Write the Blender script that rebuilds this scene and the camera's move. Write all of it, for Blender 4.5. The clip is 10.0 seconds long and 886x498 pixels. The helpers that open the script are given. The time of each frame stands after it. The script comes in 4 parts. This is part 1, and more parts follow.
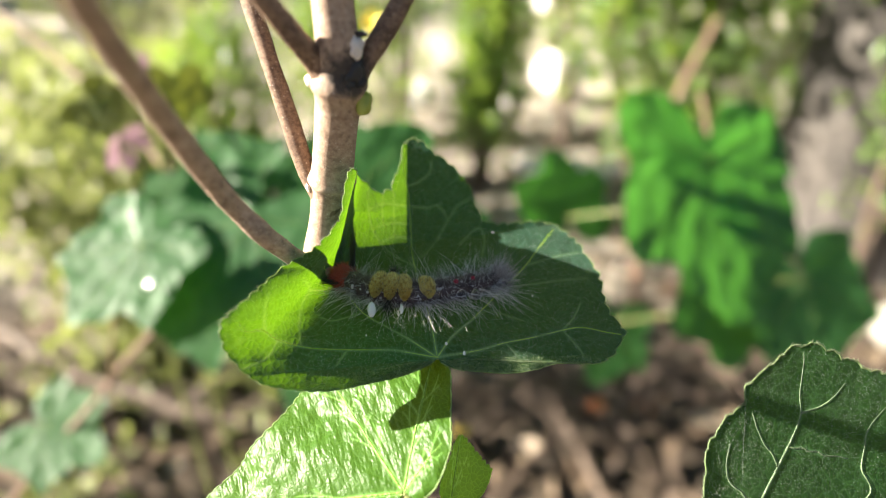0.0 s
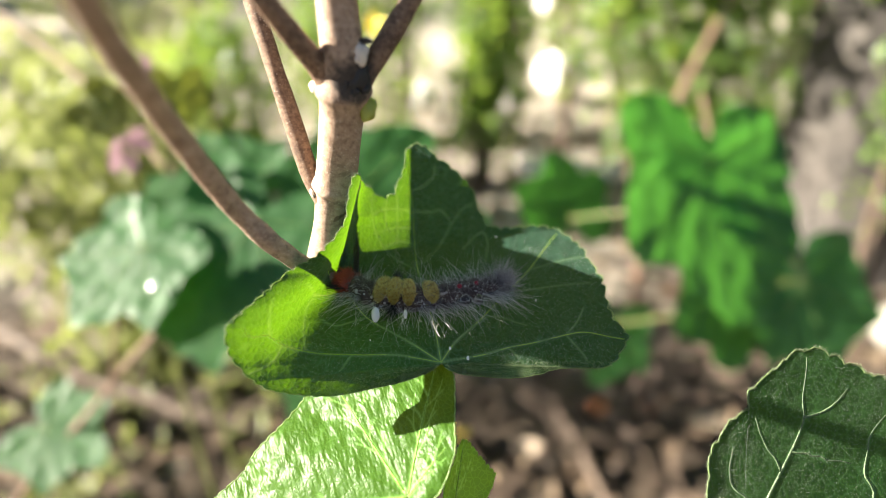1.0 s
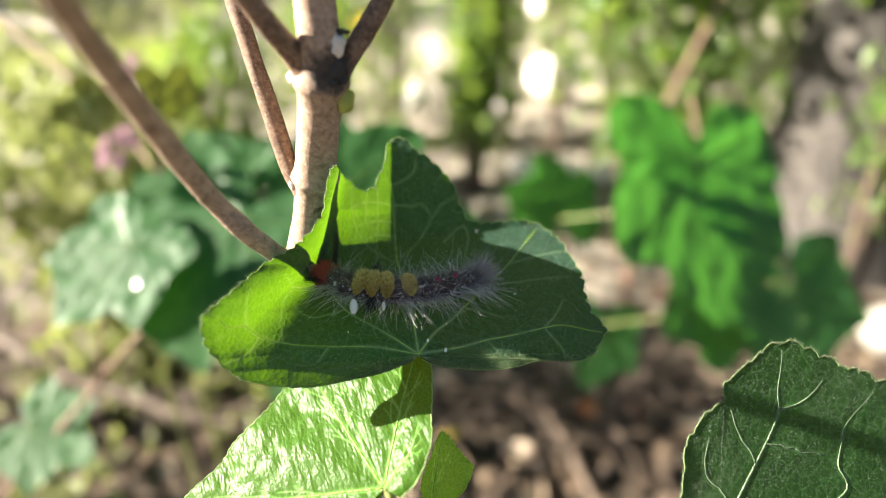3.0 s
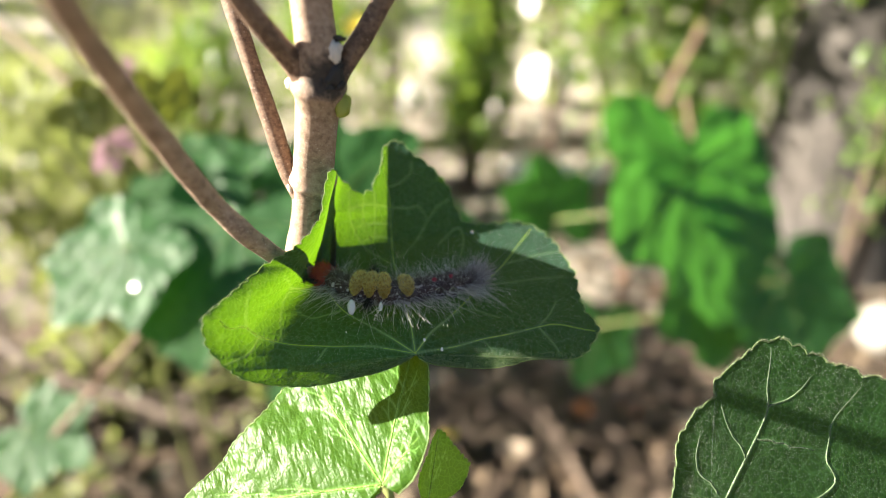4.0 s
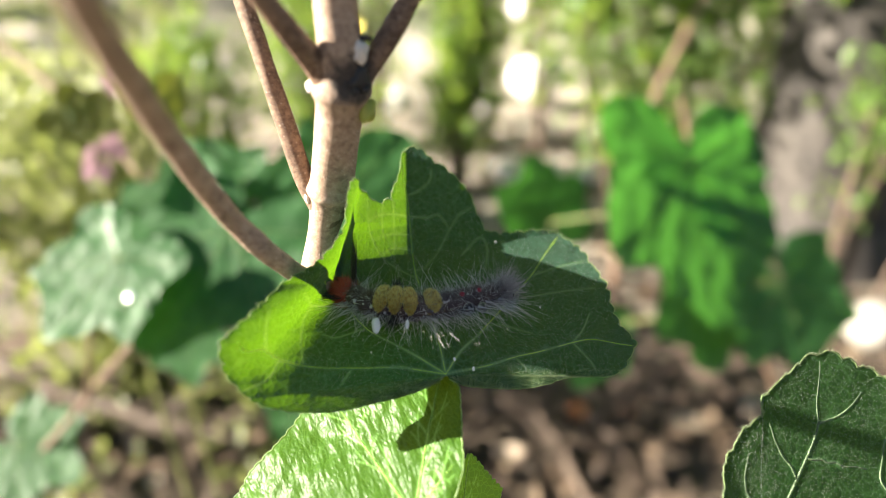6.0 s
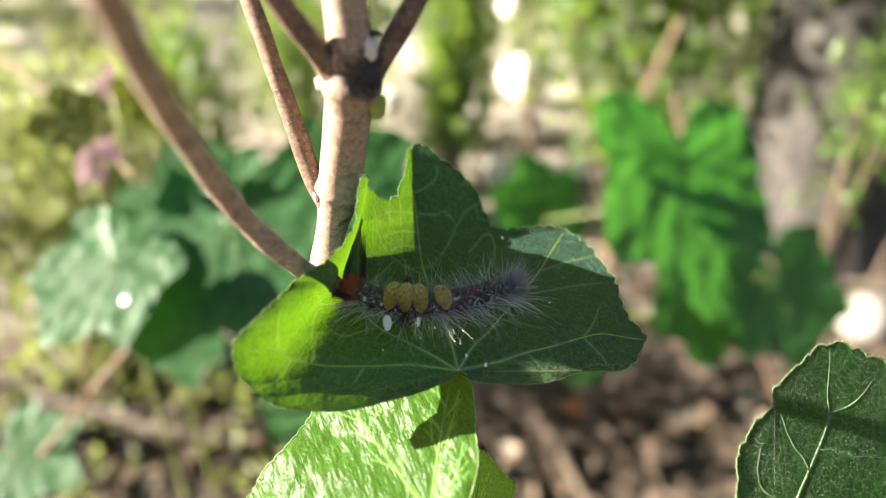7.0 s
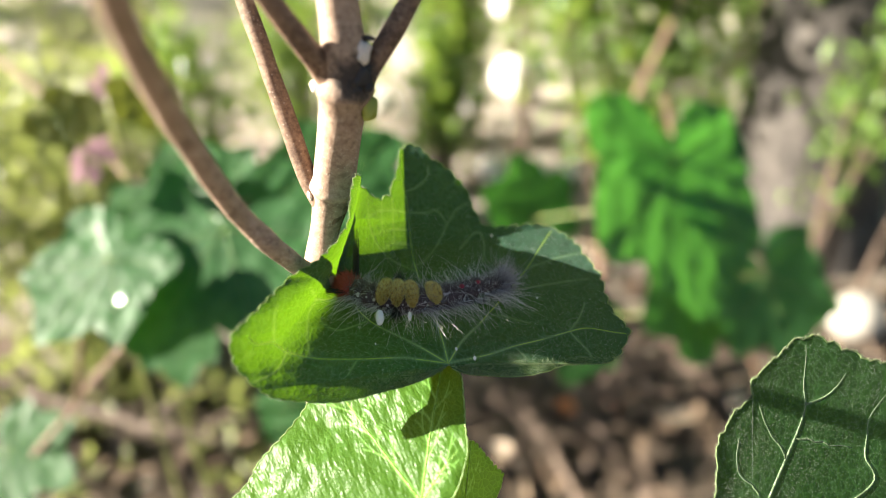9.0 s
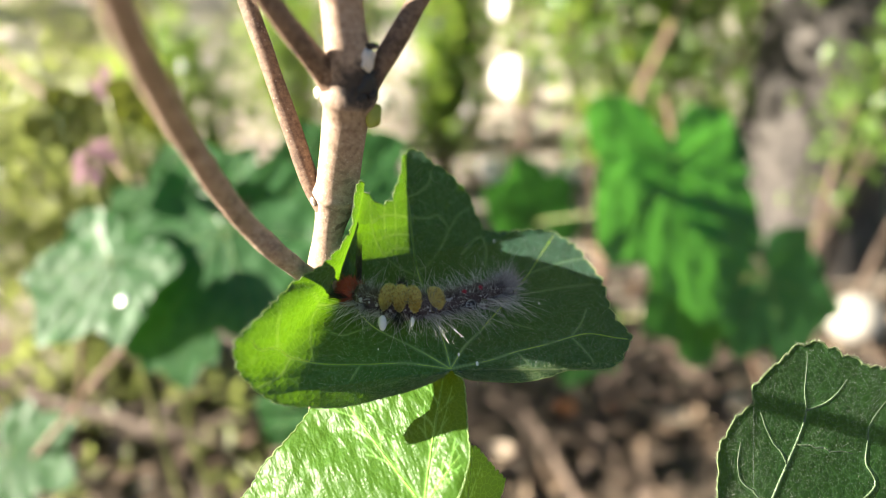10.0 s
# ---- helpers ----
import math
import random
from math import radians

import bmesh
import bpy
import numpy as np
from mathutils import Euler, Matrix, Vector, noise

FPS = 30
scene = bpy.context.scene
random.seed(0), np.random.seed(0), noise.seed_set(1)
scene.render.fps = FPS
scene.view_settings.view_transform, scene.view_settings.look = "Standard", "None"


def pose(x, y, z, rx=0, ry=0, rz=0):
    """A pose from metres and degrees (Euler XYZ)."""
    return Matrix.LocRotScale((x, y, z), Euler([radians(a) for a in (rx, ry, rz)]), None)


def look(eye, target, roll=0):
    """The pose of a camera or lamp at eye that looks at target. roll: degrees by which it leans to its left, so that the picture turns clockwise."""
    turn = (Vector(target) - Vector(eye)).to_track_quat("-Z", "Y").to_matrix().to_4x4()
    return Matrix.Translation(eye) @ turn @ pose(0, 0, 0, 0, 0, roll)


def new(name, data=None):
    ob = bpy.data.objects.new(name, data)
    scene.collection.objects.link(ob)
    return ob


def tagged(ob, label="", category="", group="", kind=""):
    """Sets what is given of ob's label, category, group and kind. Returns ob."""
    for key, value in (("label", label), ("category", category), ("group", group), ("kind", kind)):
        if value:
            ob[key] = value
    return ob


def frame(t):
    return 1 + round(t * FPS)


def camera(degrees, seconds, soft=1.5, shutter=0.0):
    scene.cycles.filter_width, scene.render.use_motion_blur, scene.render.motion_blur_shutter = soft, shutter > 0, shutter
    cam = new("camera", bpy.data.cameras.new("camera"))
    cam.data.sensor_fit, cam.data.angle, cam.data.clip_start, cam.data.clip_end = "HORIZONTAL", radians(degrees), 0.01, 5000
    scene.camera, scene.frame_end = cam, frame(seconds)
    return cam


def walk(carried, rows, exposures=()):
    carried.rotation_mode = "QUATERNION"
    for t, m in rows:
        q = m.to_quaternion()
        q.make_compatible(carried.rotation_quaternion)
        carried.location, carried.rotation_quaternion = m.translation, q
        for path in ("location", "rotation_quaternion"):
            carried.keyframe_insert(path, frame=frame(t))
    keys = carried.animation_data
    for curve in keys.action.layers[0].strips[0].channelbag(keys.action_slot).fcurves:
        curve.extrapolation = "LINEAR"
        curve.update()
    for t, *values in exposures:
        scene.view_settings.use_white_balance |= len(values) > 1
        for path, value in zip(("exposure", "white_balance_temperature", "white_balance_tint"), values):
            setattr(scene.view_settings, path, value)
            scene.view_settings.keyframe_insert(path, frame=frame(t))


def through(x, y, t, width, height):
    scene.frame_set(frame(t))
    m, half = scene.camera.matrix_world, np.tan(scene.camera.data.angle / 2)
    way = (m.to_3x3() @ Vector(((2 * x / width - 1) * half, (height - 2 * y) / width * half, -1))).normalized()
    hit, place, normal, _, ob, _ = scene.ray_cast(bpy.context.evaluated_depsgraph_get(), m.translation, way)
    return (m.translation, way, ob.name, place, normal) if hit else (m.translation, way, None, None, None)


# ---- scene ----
from mathutils.bvhtree import BVHTree
from mathutils.kdtree import KDTree

FOV = 65.0
EYE = Vector((0, 0, 0.75))
PITCH = 28.0
cam = camera(FOV, 10.0, soft=0.65)
cam.data.dof.use_dof = True
cam.data.dof.focus_distance = 0.1025
cam.data.dof.aperture_fstop = 9.2
PATH = [
    (0.0, pose(0.00000, -0.00000, 0.75000, 62.000, -0.000, -0.000)),
    (0.5, pose(-0.00091, 0.00045, 0.75018, 62.011, -0.196, 0.179)),
    (1.0, pose(-0.00042, -0.00001, 0.75072, 62.067, 0.040, 0.059)),
    (1.5, pose(0.00072, -0.00038, 0.75079, 62.038, 0.016, 0.054)),
    (2.0, pose(0.00232, -0.00122, 0.75087, 62.104, 0.025, -0.108)),
    (2.5, pose(0.00158, -0.00030, 0.74925, 62.190, -0.300, -0.212)),
    (4.0, pose(0.00165, -0.00273, 0.75057, 62.329, -0.329, -0.828)),
    (4.5, pose(-0.00178, -0.00051, 0.74961, 62.407, -0.227, -1.031)),
    (5.0, pose(-0.00229, 0.00235, 0.74871, 62.472, -0.091, -1.515)),
    (5.5, pose(-0.00270, 0.00353, 0.74909, 62.487, -0.211, -1.739)),
    (7.0, pose(-0.00664, 0.00407, 0.74836, 62.459, 0.265, -3.004)),
    (7.5, pose(-0.00656, 0.00402, 0.74865, 62.403, 0.349, -3.333)),
    (8.0, pose(-0.00445, 0.00116, 0.75048, 62.360, 0.504, -3.485)),
    (8.5, pose(-0.00545, -0.00013, 0.74975, 62.404, 0.114, -3.433)),
    (9.0, pose(-0.00638, 0.00088, 0.74955, 62.449, 0.051, -3.504)),
    (9.5, pose(-0.00685, 0.00032, 0.75034, 62.467, -0.035, -3.469)),
    (10.0, pose(-0.00677, 0.00088, 0.75039, 62.507, -0.066, -3.442)),
]
walk(cam, PATH)

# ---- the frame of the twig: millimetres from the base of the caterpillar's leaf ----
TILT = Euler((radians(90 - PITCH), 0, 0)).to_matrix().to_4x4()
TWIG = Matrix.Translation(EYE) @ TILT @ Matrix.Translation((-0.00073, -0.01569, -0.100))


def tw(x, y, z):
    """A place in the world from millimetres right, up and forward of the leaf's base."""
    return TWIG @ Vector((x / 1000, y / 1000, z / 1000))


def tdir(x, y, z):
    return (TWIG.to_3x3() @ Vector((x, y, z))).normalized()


# ---- light ----
SUN_DIR = tdir(-0.90, 0.365, 0.19).normalized()
elevation = math.asin(SUN_DIR.z)
azimuth = math.atan2(SUN_DIR.x, SUN_DIR.y)
world = bpy.data.worlds.new("sky")
scene.world = world
world.use_nodes = True
wn = world.node_tree
sky = wn.nodes.new("ShaderNodeTexSky")
sky.sky_type, sky.sun_disc = "NISHITA", False
sky.sun_elevation, sky.sun_rotation = elevation, azimuth
wn.links.new(sky.outputs[0], wn.nodes["Background"].inputs[0])
wn.nodes["Background"].inputs[1].default_value = 0.025
sun = new("sun", bpy.data.lights.new("sun", "SUN"))
sun.data.energy, sun.data.angle, sun.data.color = 5.0, radians(0.53), (1.0, 0.91, 0.77)
sun.matrix_world = look(SUN_DIR * 5, (0, 0, 0))
scene.view_settings.exposure = 2.76


# ---- materials ----
class Nodes:
    """Short hand for building one node material."""

    def __init__(self, name):
        self.mat = bpy.data.materials.new(name)
        self.mat.use_nodes = True
        self.t = self.mat.node_tree
        self.out = self.t.nodes["Material Output"]
        self.bsdf = self.t.nodes["Principled BSDF"]
        self.coord = self.t.nodes.new("ShaderNodeTexCoord").outputs["Object"]

    def node(self, kind, **values):
        n = self.t.nodes.new(kind)
        for key, value in values.items():
            n.inputs[key.replace("_", " ")].default_value = value
        return n

    def link(self, a, b):
        self.t.links.new(a, b)

    def noise(self, scale, detail=4.0, rough=0.6, vector=None):
        n = self.node("ShaderNodeTexNoise", Scale=scale, Detail=detail, Roughness=rough)
        self.link(vector or self.coord, n.inputs["Vector"])
        return n.outputs["Fac"]

    def voronoi(self, scale, feature="F1", vector=None, rand=1.0):
        n = self.node("ShaderNodeTexVoronoi", Scale=scale, Randomness=rand)
        n.feature = feature
        self.link(vector or self.coord, n.inputs["Vector"])
        return n.outputs["Distance"]

    def ramp(self, fac, *stops):
        n = self.t.nodes.new("ShaderNodeValToRGB")
        while len(n.color_ramp.elements) < len(stops):
            n.color_ramp.elements.new(0.5)
        for e, (at, c) in zip(n.color_ramp.elements, stops):
            e.position, e.color = at, (*(c if isinstance(c, tuple) else (c, c, c)), 1)
        self.link(fac, n.inputs[0])
        return n.outputs["Color"]

    def mix(self, fac, a, b, how="MIX"):
        n = self.t.nodes.new("ShaderNodeMix")
        n.data_type, n.blend_type = "RGBA", how
        for value, k in ((fac, 0), (a, 6), (b, 7)):
            if isinstance(value, bpy.types.NodeSocket):
                self.link(value, n.inputs[k])
            elif k == 0:
                n.inputs[0].default_value = value
            else:
                n.inputs[k].default_value = (*value, 1)
        return n.outputs[2]

    def math(self, op, a, b=0.0):
        n = self.t.nodes.new("ShaderNodeMath")
        n.operation = op
        for value, k in ((a, 0), (b, 1)):
            if isinstance(value, bpy.types.NodeSocket):
                self.link(value, n.inputs[k])
            else:
                n.inputs[k].default_value = value
        return n.outputs[0]

    def bump(self, height, strength, distance):
        n = self.node("ShaderNodeBump", Strength=strength, Distance=distance)
        self.link(height, n.inputs["Height"])
        self.link(n.outputs[0], self.bsdf.inputs["Normal"])
        return n.outputs[0]

    def vary(self):
        return self.t.nodes.new("ShaderNodeObjectInfo").outputs["Random"]


def plain(name, color, rough=0.6, **more):
    m = Nodes(name)
    m.bsdf.inputs["Base Color"].default_value = (*color, 1)
    m.bsdf.inputs["Roughness"].default_value = rough
    for key, value in more.items():
        m.bsdf.inputs[key.replace("_", " ")].default_value = value
    return m.mat


def leaf_material(name, dark, light, through, share, rough, cell, grain, sheen=0.0, spec=0.5, relief=0.75, net_shade=0.42, vein=None, puckers=0.0):
    """A green blade: reflecting upper side, light shining through, a net of fine veins and a bumpy relief."""
    m = Nodes(name)
    net = m.voronoi(1 / cell, "DISTANCE_TO_EDGE")
    net2 = m.voronoi(3.1 / cell, "DISTANCE_TO_EDGE")
    line = m.ramp(net, (0.0, 1.0), (0.10, 0.0))
    line2 = m.ramp(net2, (0.0, 1.0), (0.12, 0.0))
    blotch = m.noise(0.35 / cell, 3)
    base = m.mix(m.ramp(blotch, (0.3, 0.0), (0.7, 1.0)), dark, light)
    base = m.mix(m.math("MULTIPLY", m.noise(6 / cell, 2), 0.5), base, tuple(c * 0.6 for c in dark))
    base = m.mix(m.math("MULTIPLY", line, net_shade), base, tuple(min(1, c * 2.3 + 0.012) for c in light))
    base = m.mix(m.math("MULTIPLY", line2, 0.15), base, tuple(min(1, c * 1.7) for c in light))
    mark = m.t.nodes.new("ShaderNodeAttribute")
    mark.attribute_name = "vein"
    mark = mark.outputs["Fac"]
    base = m.mix(m.math("MULTIPLY", mark, 0.9), base, vein or tuple(min(1, c * 3.6 + 0.05) for c in light))
    if grain:
        hair = m.ramp(m.voronoi(grain), (0.05, 1.0), (0.36, 0.0))
        base = m.mix(m.math("MULTIPLY", hair, 0.16), base, (0.30, 0.38, 0.26))
    m.link(base, m.bsdf.inputs["Base Color"])
    m.bsdf.inputs["Roughness"].default_value = rough
    m.bsdf.inputs["Specular IOR Level"].default_value = spec
    m.bsdf.inputs["Sheen Weight"].default_value = sheen
    cushion = m.ramp(net, (0.0, 0.0), (0.35, 1.0))
    cushion2 = m.ramp(net2, (0.0, 0.0), (0.35, 1.0))
    height = m.math("ADD", m.math("MULTIPLY", cushion, 1.0), m.math("MULTIPLY", cushion2, 0.35))
    height = m.math("ADD", height, m.math("MULTIPLY", m.noise(9 / cell, 2), 0.25))
    height = m.math("ADD", height, m.math("MULTIPLY", mark, 0.9))
    normal = m.bump(height, relief, cell * 0.10)
    if puckers:
        # long shallow quilting between the side veins, over the fine relief
        long = m.node("ShaderNodeMapping", Scale=(1.0, 0.34, 1.0), Rotation=(0, 0, 0.35))
        m.link(m.coord, long.inputs[0])
        quilt = m.node("ShaderNodeBump", Strength=puckers, Distance=0.0011)
        m.link(m.math("ADD", m.noise(620, 2, 0.5, long.outputs[0]), m.math("MULTIPLY", m.noise(1900, 2, 0.5, long.outputs[0]), 0.22)), quilt.inputs["Height"])
        m.link(normal, quilt.inputs["Normal"])
        normal = quilt.outputs[0]
        m.link(normal, m.bsdf.inputs["Normal"])
    glow = m.node("ShaderNodeBsdfTranslucent")
    glowing = m.mix(m.math("MULTIPLY", line, 0.5), m.mix(blotch, through, tuple(c * 0.75 for c in through)), tuple(min(1, c * 1.35 + 0.02) for c in through))
    m.link(m.mix(m.math("MULTIPLY", mark, 0.8), glowing, tuple(min(1, c * 1.5 + 0.12) for c in through)), glow.inputs[0])
    m.link(normal, glow.inputs["Normal"])
    both = m.node("ShaderNodeMixShader", Fac=share)
    m.link(m.bsdf.outputs[0], both.inputs[1])
    m.link(glow.outputs[0], both.inputs[2])
    m.link(both.outputs[0], m.out.inputs[0])
    return m.mat


def bark_material(name, dark, light, pale, scale, soot=None):
    """Fibrous bark with pale lenticels; soot: the place and reach of a black mould stain, in metres."""
    m = Nodes(name)
    long = m.node("ShaderNodeMapping", Scale=(1.0, 1.0, 0.25))
    m.link(m.coord, long.inputs[0])
    fibre = m.noise(scale, 6, 0.7, long.outputs[0])
    spots = m.ramp(m.voronoi(scale * 0.9), (0.0, 1.0), (0.22, 0.0))
    blot = m.noise(scale * 0.25, 4, 0.65)
    base = m.mix(m.ramp(fibre, (0.35, 0.0), (0.65, 1.0)), dark, light)
    base = m.mix(m.ramp(blot, (0.52, 0.0), (0.66, 0.8)), base, tuple(c * 0.6 for c in dark))
    base = m.mix(m.math("MULTIPLY", spots, 0.6), base, pale)
    if soot:
        reach = m.node("ShaderNodeVectorMath")
        reach.operation = "DISTANCE"
        reach.inputs[1].default_value = soot[:3]
        m.link(m.coord, reach.inputs[0])
        ragged = m.math("ADD", m.math("DIVIDE", reach.outputs["Value"], soot[3]), m.math("MULTIPLY", m.math("SUBTRACT", m.noise(900, 5, 0.7), 0.5), 1.1))
        base = m.mix(m.ramp(ragged, (0.55, 0.92), (1.15, 0.0)), base, (0.022, 0.018, 0.017))
    m.link(base, m.bsdf.inputs["Base Color"])
    m.bsdf.inputs["Roughness"].default_value = 0.75
    m.bump(m.math("ADD", fibre, m.math("MULTIPLY", spots, 0.7)), 0.8, 0.25 / scale)
    return m.mat


BLADE = leaf_material("hairy leaf blade", (0.003, 0.021, 0.012), (0.006, 0.032, 0.018), (0.42, 0.98, 0.010), 0.088, 0.5, 0.0009, 2600, 0.06, 0.2, 0.5, 1.0, (0.20, 0.34, 0.15))
FRONT = leaf_material("downy leaf blade", (0.006, 0.024, 0.005), (0.011, 0.037, 0.008), (0.24, 0.56, 0.010), 0.15, 0.45, 0.0015, 1900, 0.0, 0.18, 0.3, 0.3)
GLOSSY = leaf_material("glossy young leaf blade", (0.030, 0.080, 0.008), (0.046, 0.110, 0.015), (0.38, 0.64, 0.02), 0.24, 0.35, 0.0008, 0, 0.0, 0.13, 0.3, 0.10, puckers=0.45)
SMALL = leaf_material("small leaf blade", (0.06, 0.16, 0.02), (0.09, 0.22, 0.03), (0.42, 0.74, 0.03), 0.5, 0.4, 0.0008, 0, 0.0, 0.4, 0.5, 0.12)
FARLEAF = leaf_material("shrub leaf blade", (0.024, 0.082, 0.022), (0.036, 0.11, 0.034), (0.10, 0.36, 0.035), 0.42, 0.48, 0.012, 0, 0.0, 0.38, 0.12, 0.2)
TINYLEAF = leaf_material("hedge leaf", (0.055, 0.115, 0.022), (0.11, 0.18, 0.045), (0.35, 0.50, 0.07), 0.40, 0.24, 0.01, 0)
HEDGELEAF = leaf_material("dark hedge leaf", (0.02, 0.05, 0.014), (0.035, 0.08, 0.022), (0.10, 0.22, 0.03), 0.3, 0.5, 0.02, 0)
STRAWLEAF = leaf_material("yellowing hedge leaf", (0.115, 0.14, 0.04), (0.19, 0.205, 0.08), (0.38, 0.44, 0.12), 0.40, 0.4, 0.01, 0)
OLIVELEAF = leaf_material("olive young leaf", (0.055, 0.07, 0.012), (0.085, 0.10, 0.02), (0.26, 0.30, 0.03), 0.4, 0.45, 0.01, 0)
VEIN = leaf_material("leaf vein", (0.09, 0.17, 0.05), (0.12, 0.21, 0.07), (0.42, 0.62, 0.06), 0.35, 0.5, 0.002, 0)
PALEVEIN = leaf_material("pale leaf vein", (0.13, 0.21, 0.09), (0.17, 0.26, 0.12), (0.70, 0.95, 0.10), 0.85, 0.5, 0.002, 0)
FRONTVEIN = leaf_material("grey-green leaf vein", (0.072, 0.115, 0.054), (0.10, 0.145, 0.072), (0.30, 0.42, 0.12), 0.25, 0.5, 0.002, 0)
FRONTRIM = leaf_material("downy leaf rim", (0.09, 0.14, 0.05), (0.13, 0.18, 0.07), (0.34, 0.48, 0.12), 0.3, 0.5, 0.002, 0)
YVEIN = leaf_material("young leaf vein", (0.17, 0.30, 0.04), (0.22, 0.36, 0.06), (0.45, 0.66, 0.06), 0.35, 0.4, 0.002, 0)
MARGIN = leaf_material("leaf margin", (0.19, 0.29, 0.10), (0.25, 0.34, 0.14), (0.50, 0.68, 0.18), 0.45, 0.5, 0.002, 0)
BRIGHTDOWN = leaf_material("bright down", (0.40, 0.46, 0.36), (0.55, 0.60, 0.50), (0.6, 0.66, 0.5), 0.4, 0.5, 0.002, 0)
RIMDOWN = leaf_material("greenish down", (0.20, 0.31, 0.13), (0.30, 0.42, 0.20), (0.5, 0.62, 0.3), 0.4, 0.5, 0.002, 0)
PALEDOWN = leaf_material("silvery down", (0.30, 0.37, 0.25), (0.42, 0.48, 0.36), (0.5, 0.56, 0.4), 0.4, 0.5, 0.002, 0)
DOWN = leaf_material("pale down", (0.22, 0.28, 0.17), (0.30, 0.36, 0.24), (0.45, 0.52, 0.30), 0.5, 0.6, 0.002, 0)
BARK = bark_material("stem bark", (0.26, 0.17, 0.115), (0.44, 0.32, 0.235), (0.7, 0.63, 0.55), 1500, (-0.0112, 0.0382, 0.0112, 0.0042))
TWIGBARK = bark_material("twig bark", (0.10, 0.056, 0.035), (0.24, 0.155, 0.10), (0.6, 0.51, 0.43), 1500, (-0.0112, 0.0382, 0.0112, 0.0036))
DEADWOOD = bark_material("dead wood", (0.042, 0.028, 0.019), (0.125, 0.085, 0.058), (0.29, 0.225, 0.17), 120)

GREYBARK = bark_material("grey tree bark", (0.018, 0.015, 0.013), (0.085, 0.074, 0.065), (0.26, 0.235, 0.20), 30)


# ---- building helpers ----
def part(name, bm, material, parent, label="", smooth=True):
    """Links a bmesh (or a mesh) as one mesh object under a thing or a part."""
    if isinstance(bm, bmesh.types.BMesh):
        me = bpy.data.meshes.new(name)
        bm.to_mesh(me)
        bm.free()
    else:
        me = bm
    if smooth:
        me.shade_smooth()
    if not me.materials:
        me.materials.append(material)
    ob = new(name, me)
    ob.parent = parent
    return tagged(ob, label)


def thing(name, where, label, category, group="", kind=""):
    ob = new(name)
    ob.empty_display_size = 0.005
    ob.matrix_world = where
    return tagged(ob, label, category, group, kind)


def spline(points, n):
    """Catmull-Rom through rows of numbers, n samples, as an array."""
    p = np.array(points, float)
    p = np.vstack([2 * p[0] - p[1], p, 2 * p[-1] - p[-2]])
    t = np.linspace(0, len(points) - 1 - 1e-9, n)
    i = t.astype(int)
    f = (t - i)[:, None]
    a, b, c, d = p[i], p[i + 1], p[i + 2], p[i + 3]
    return 0.5 * (2 * b + (c - a) * f + (2 * a - 5 * b + 4 * c - d) * f**2 + (3 * b - a - 3 * c + d) * f**3)


def tube_mesh(name, path, radii, sides=8, rough=0.0, caps=True):
    """A tube along a path (array of places) with a radius at each place, its skin uneven by the share rough."""
    path = np.asarray(path, float)
    n = len(path)
    tang = np.gradient(path, axis=0)
    tang /= np.linalg.norm(tang, axis=1)[:, None] + 1e-12
    side = np.cross(tang[0], (0.3, 0.2, 0.93))
    side /= np.linalg.norm(side)
    verts, faces = [], []
    for k in range(n):
        side = side - tang[k] * (side @ tang[k])
        side /= np.linalg.norm(side) + 1e-12
        up = np.cross(tang[k], side)
        for j in range(sides):
            a = 2 * math.pi * j / sides
            r = radii[k]
            if rough:
                q = Vector(path[k] * 0.35 / max(radii[0], 1e-6)) + Vector((math.cos(a), math.sin(a), 0)) * 0.8
                r *= 1 + rough * noise.noise(q)
            verts.append(path[k] + r * (math.cos(a) * side + math.sin(a) * up))
    for k in range(n - 1):
        for j in range(sides):
            a, b = k * sides + j, k * sides + (j + 1) % sides
            faces.append((a, b, b + sides, a + sides))
    if caps:
        faces.append(tuple(range(sides))[::-1])
        faces.append(tuple(range((n - 1) * sides, n * sides)))
    me = bpy.data.meshes.new(name)
    me.from_pydata([tuple(v) for v in verts], [], faces)
    me.update()
    return me


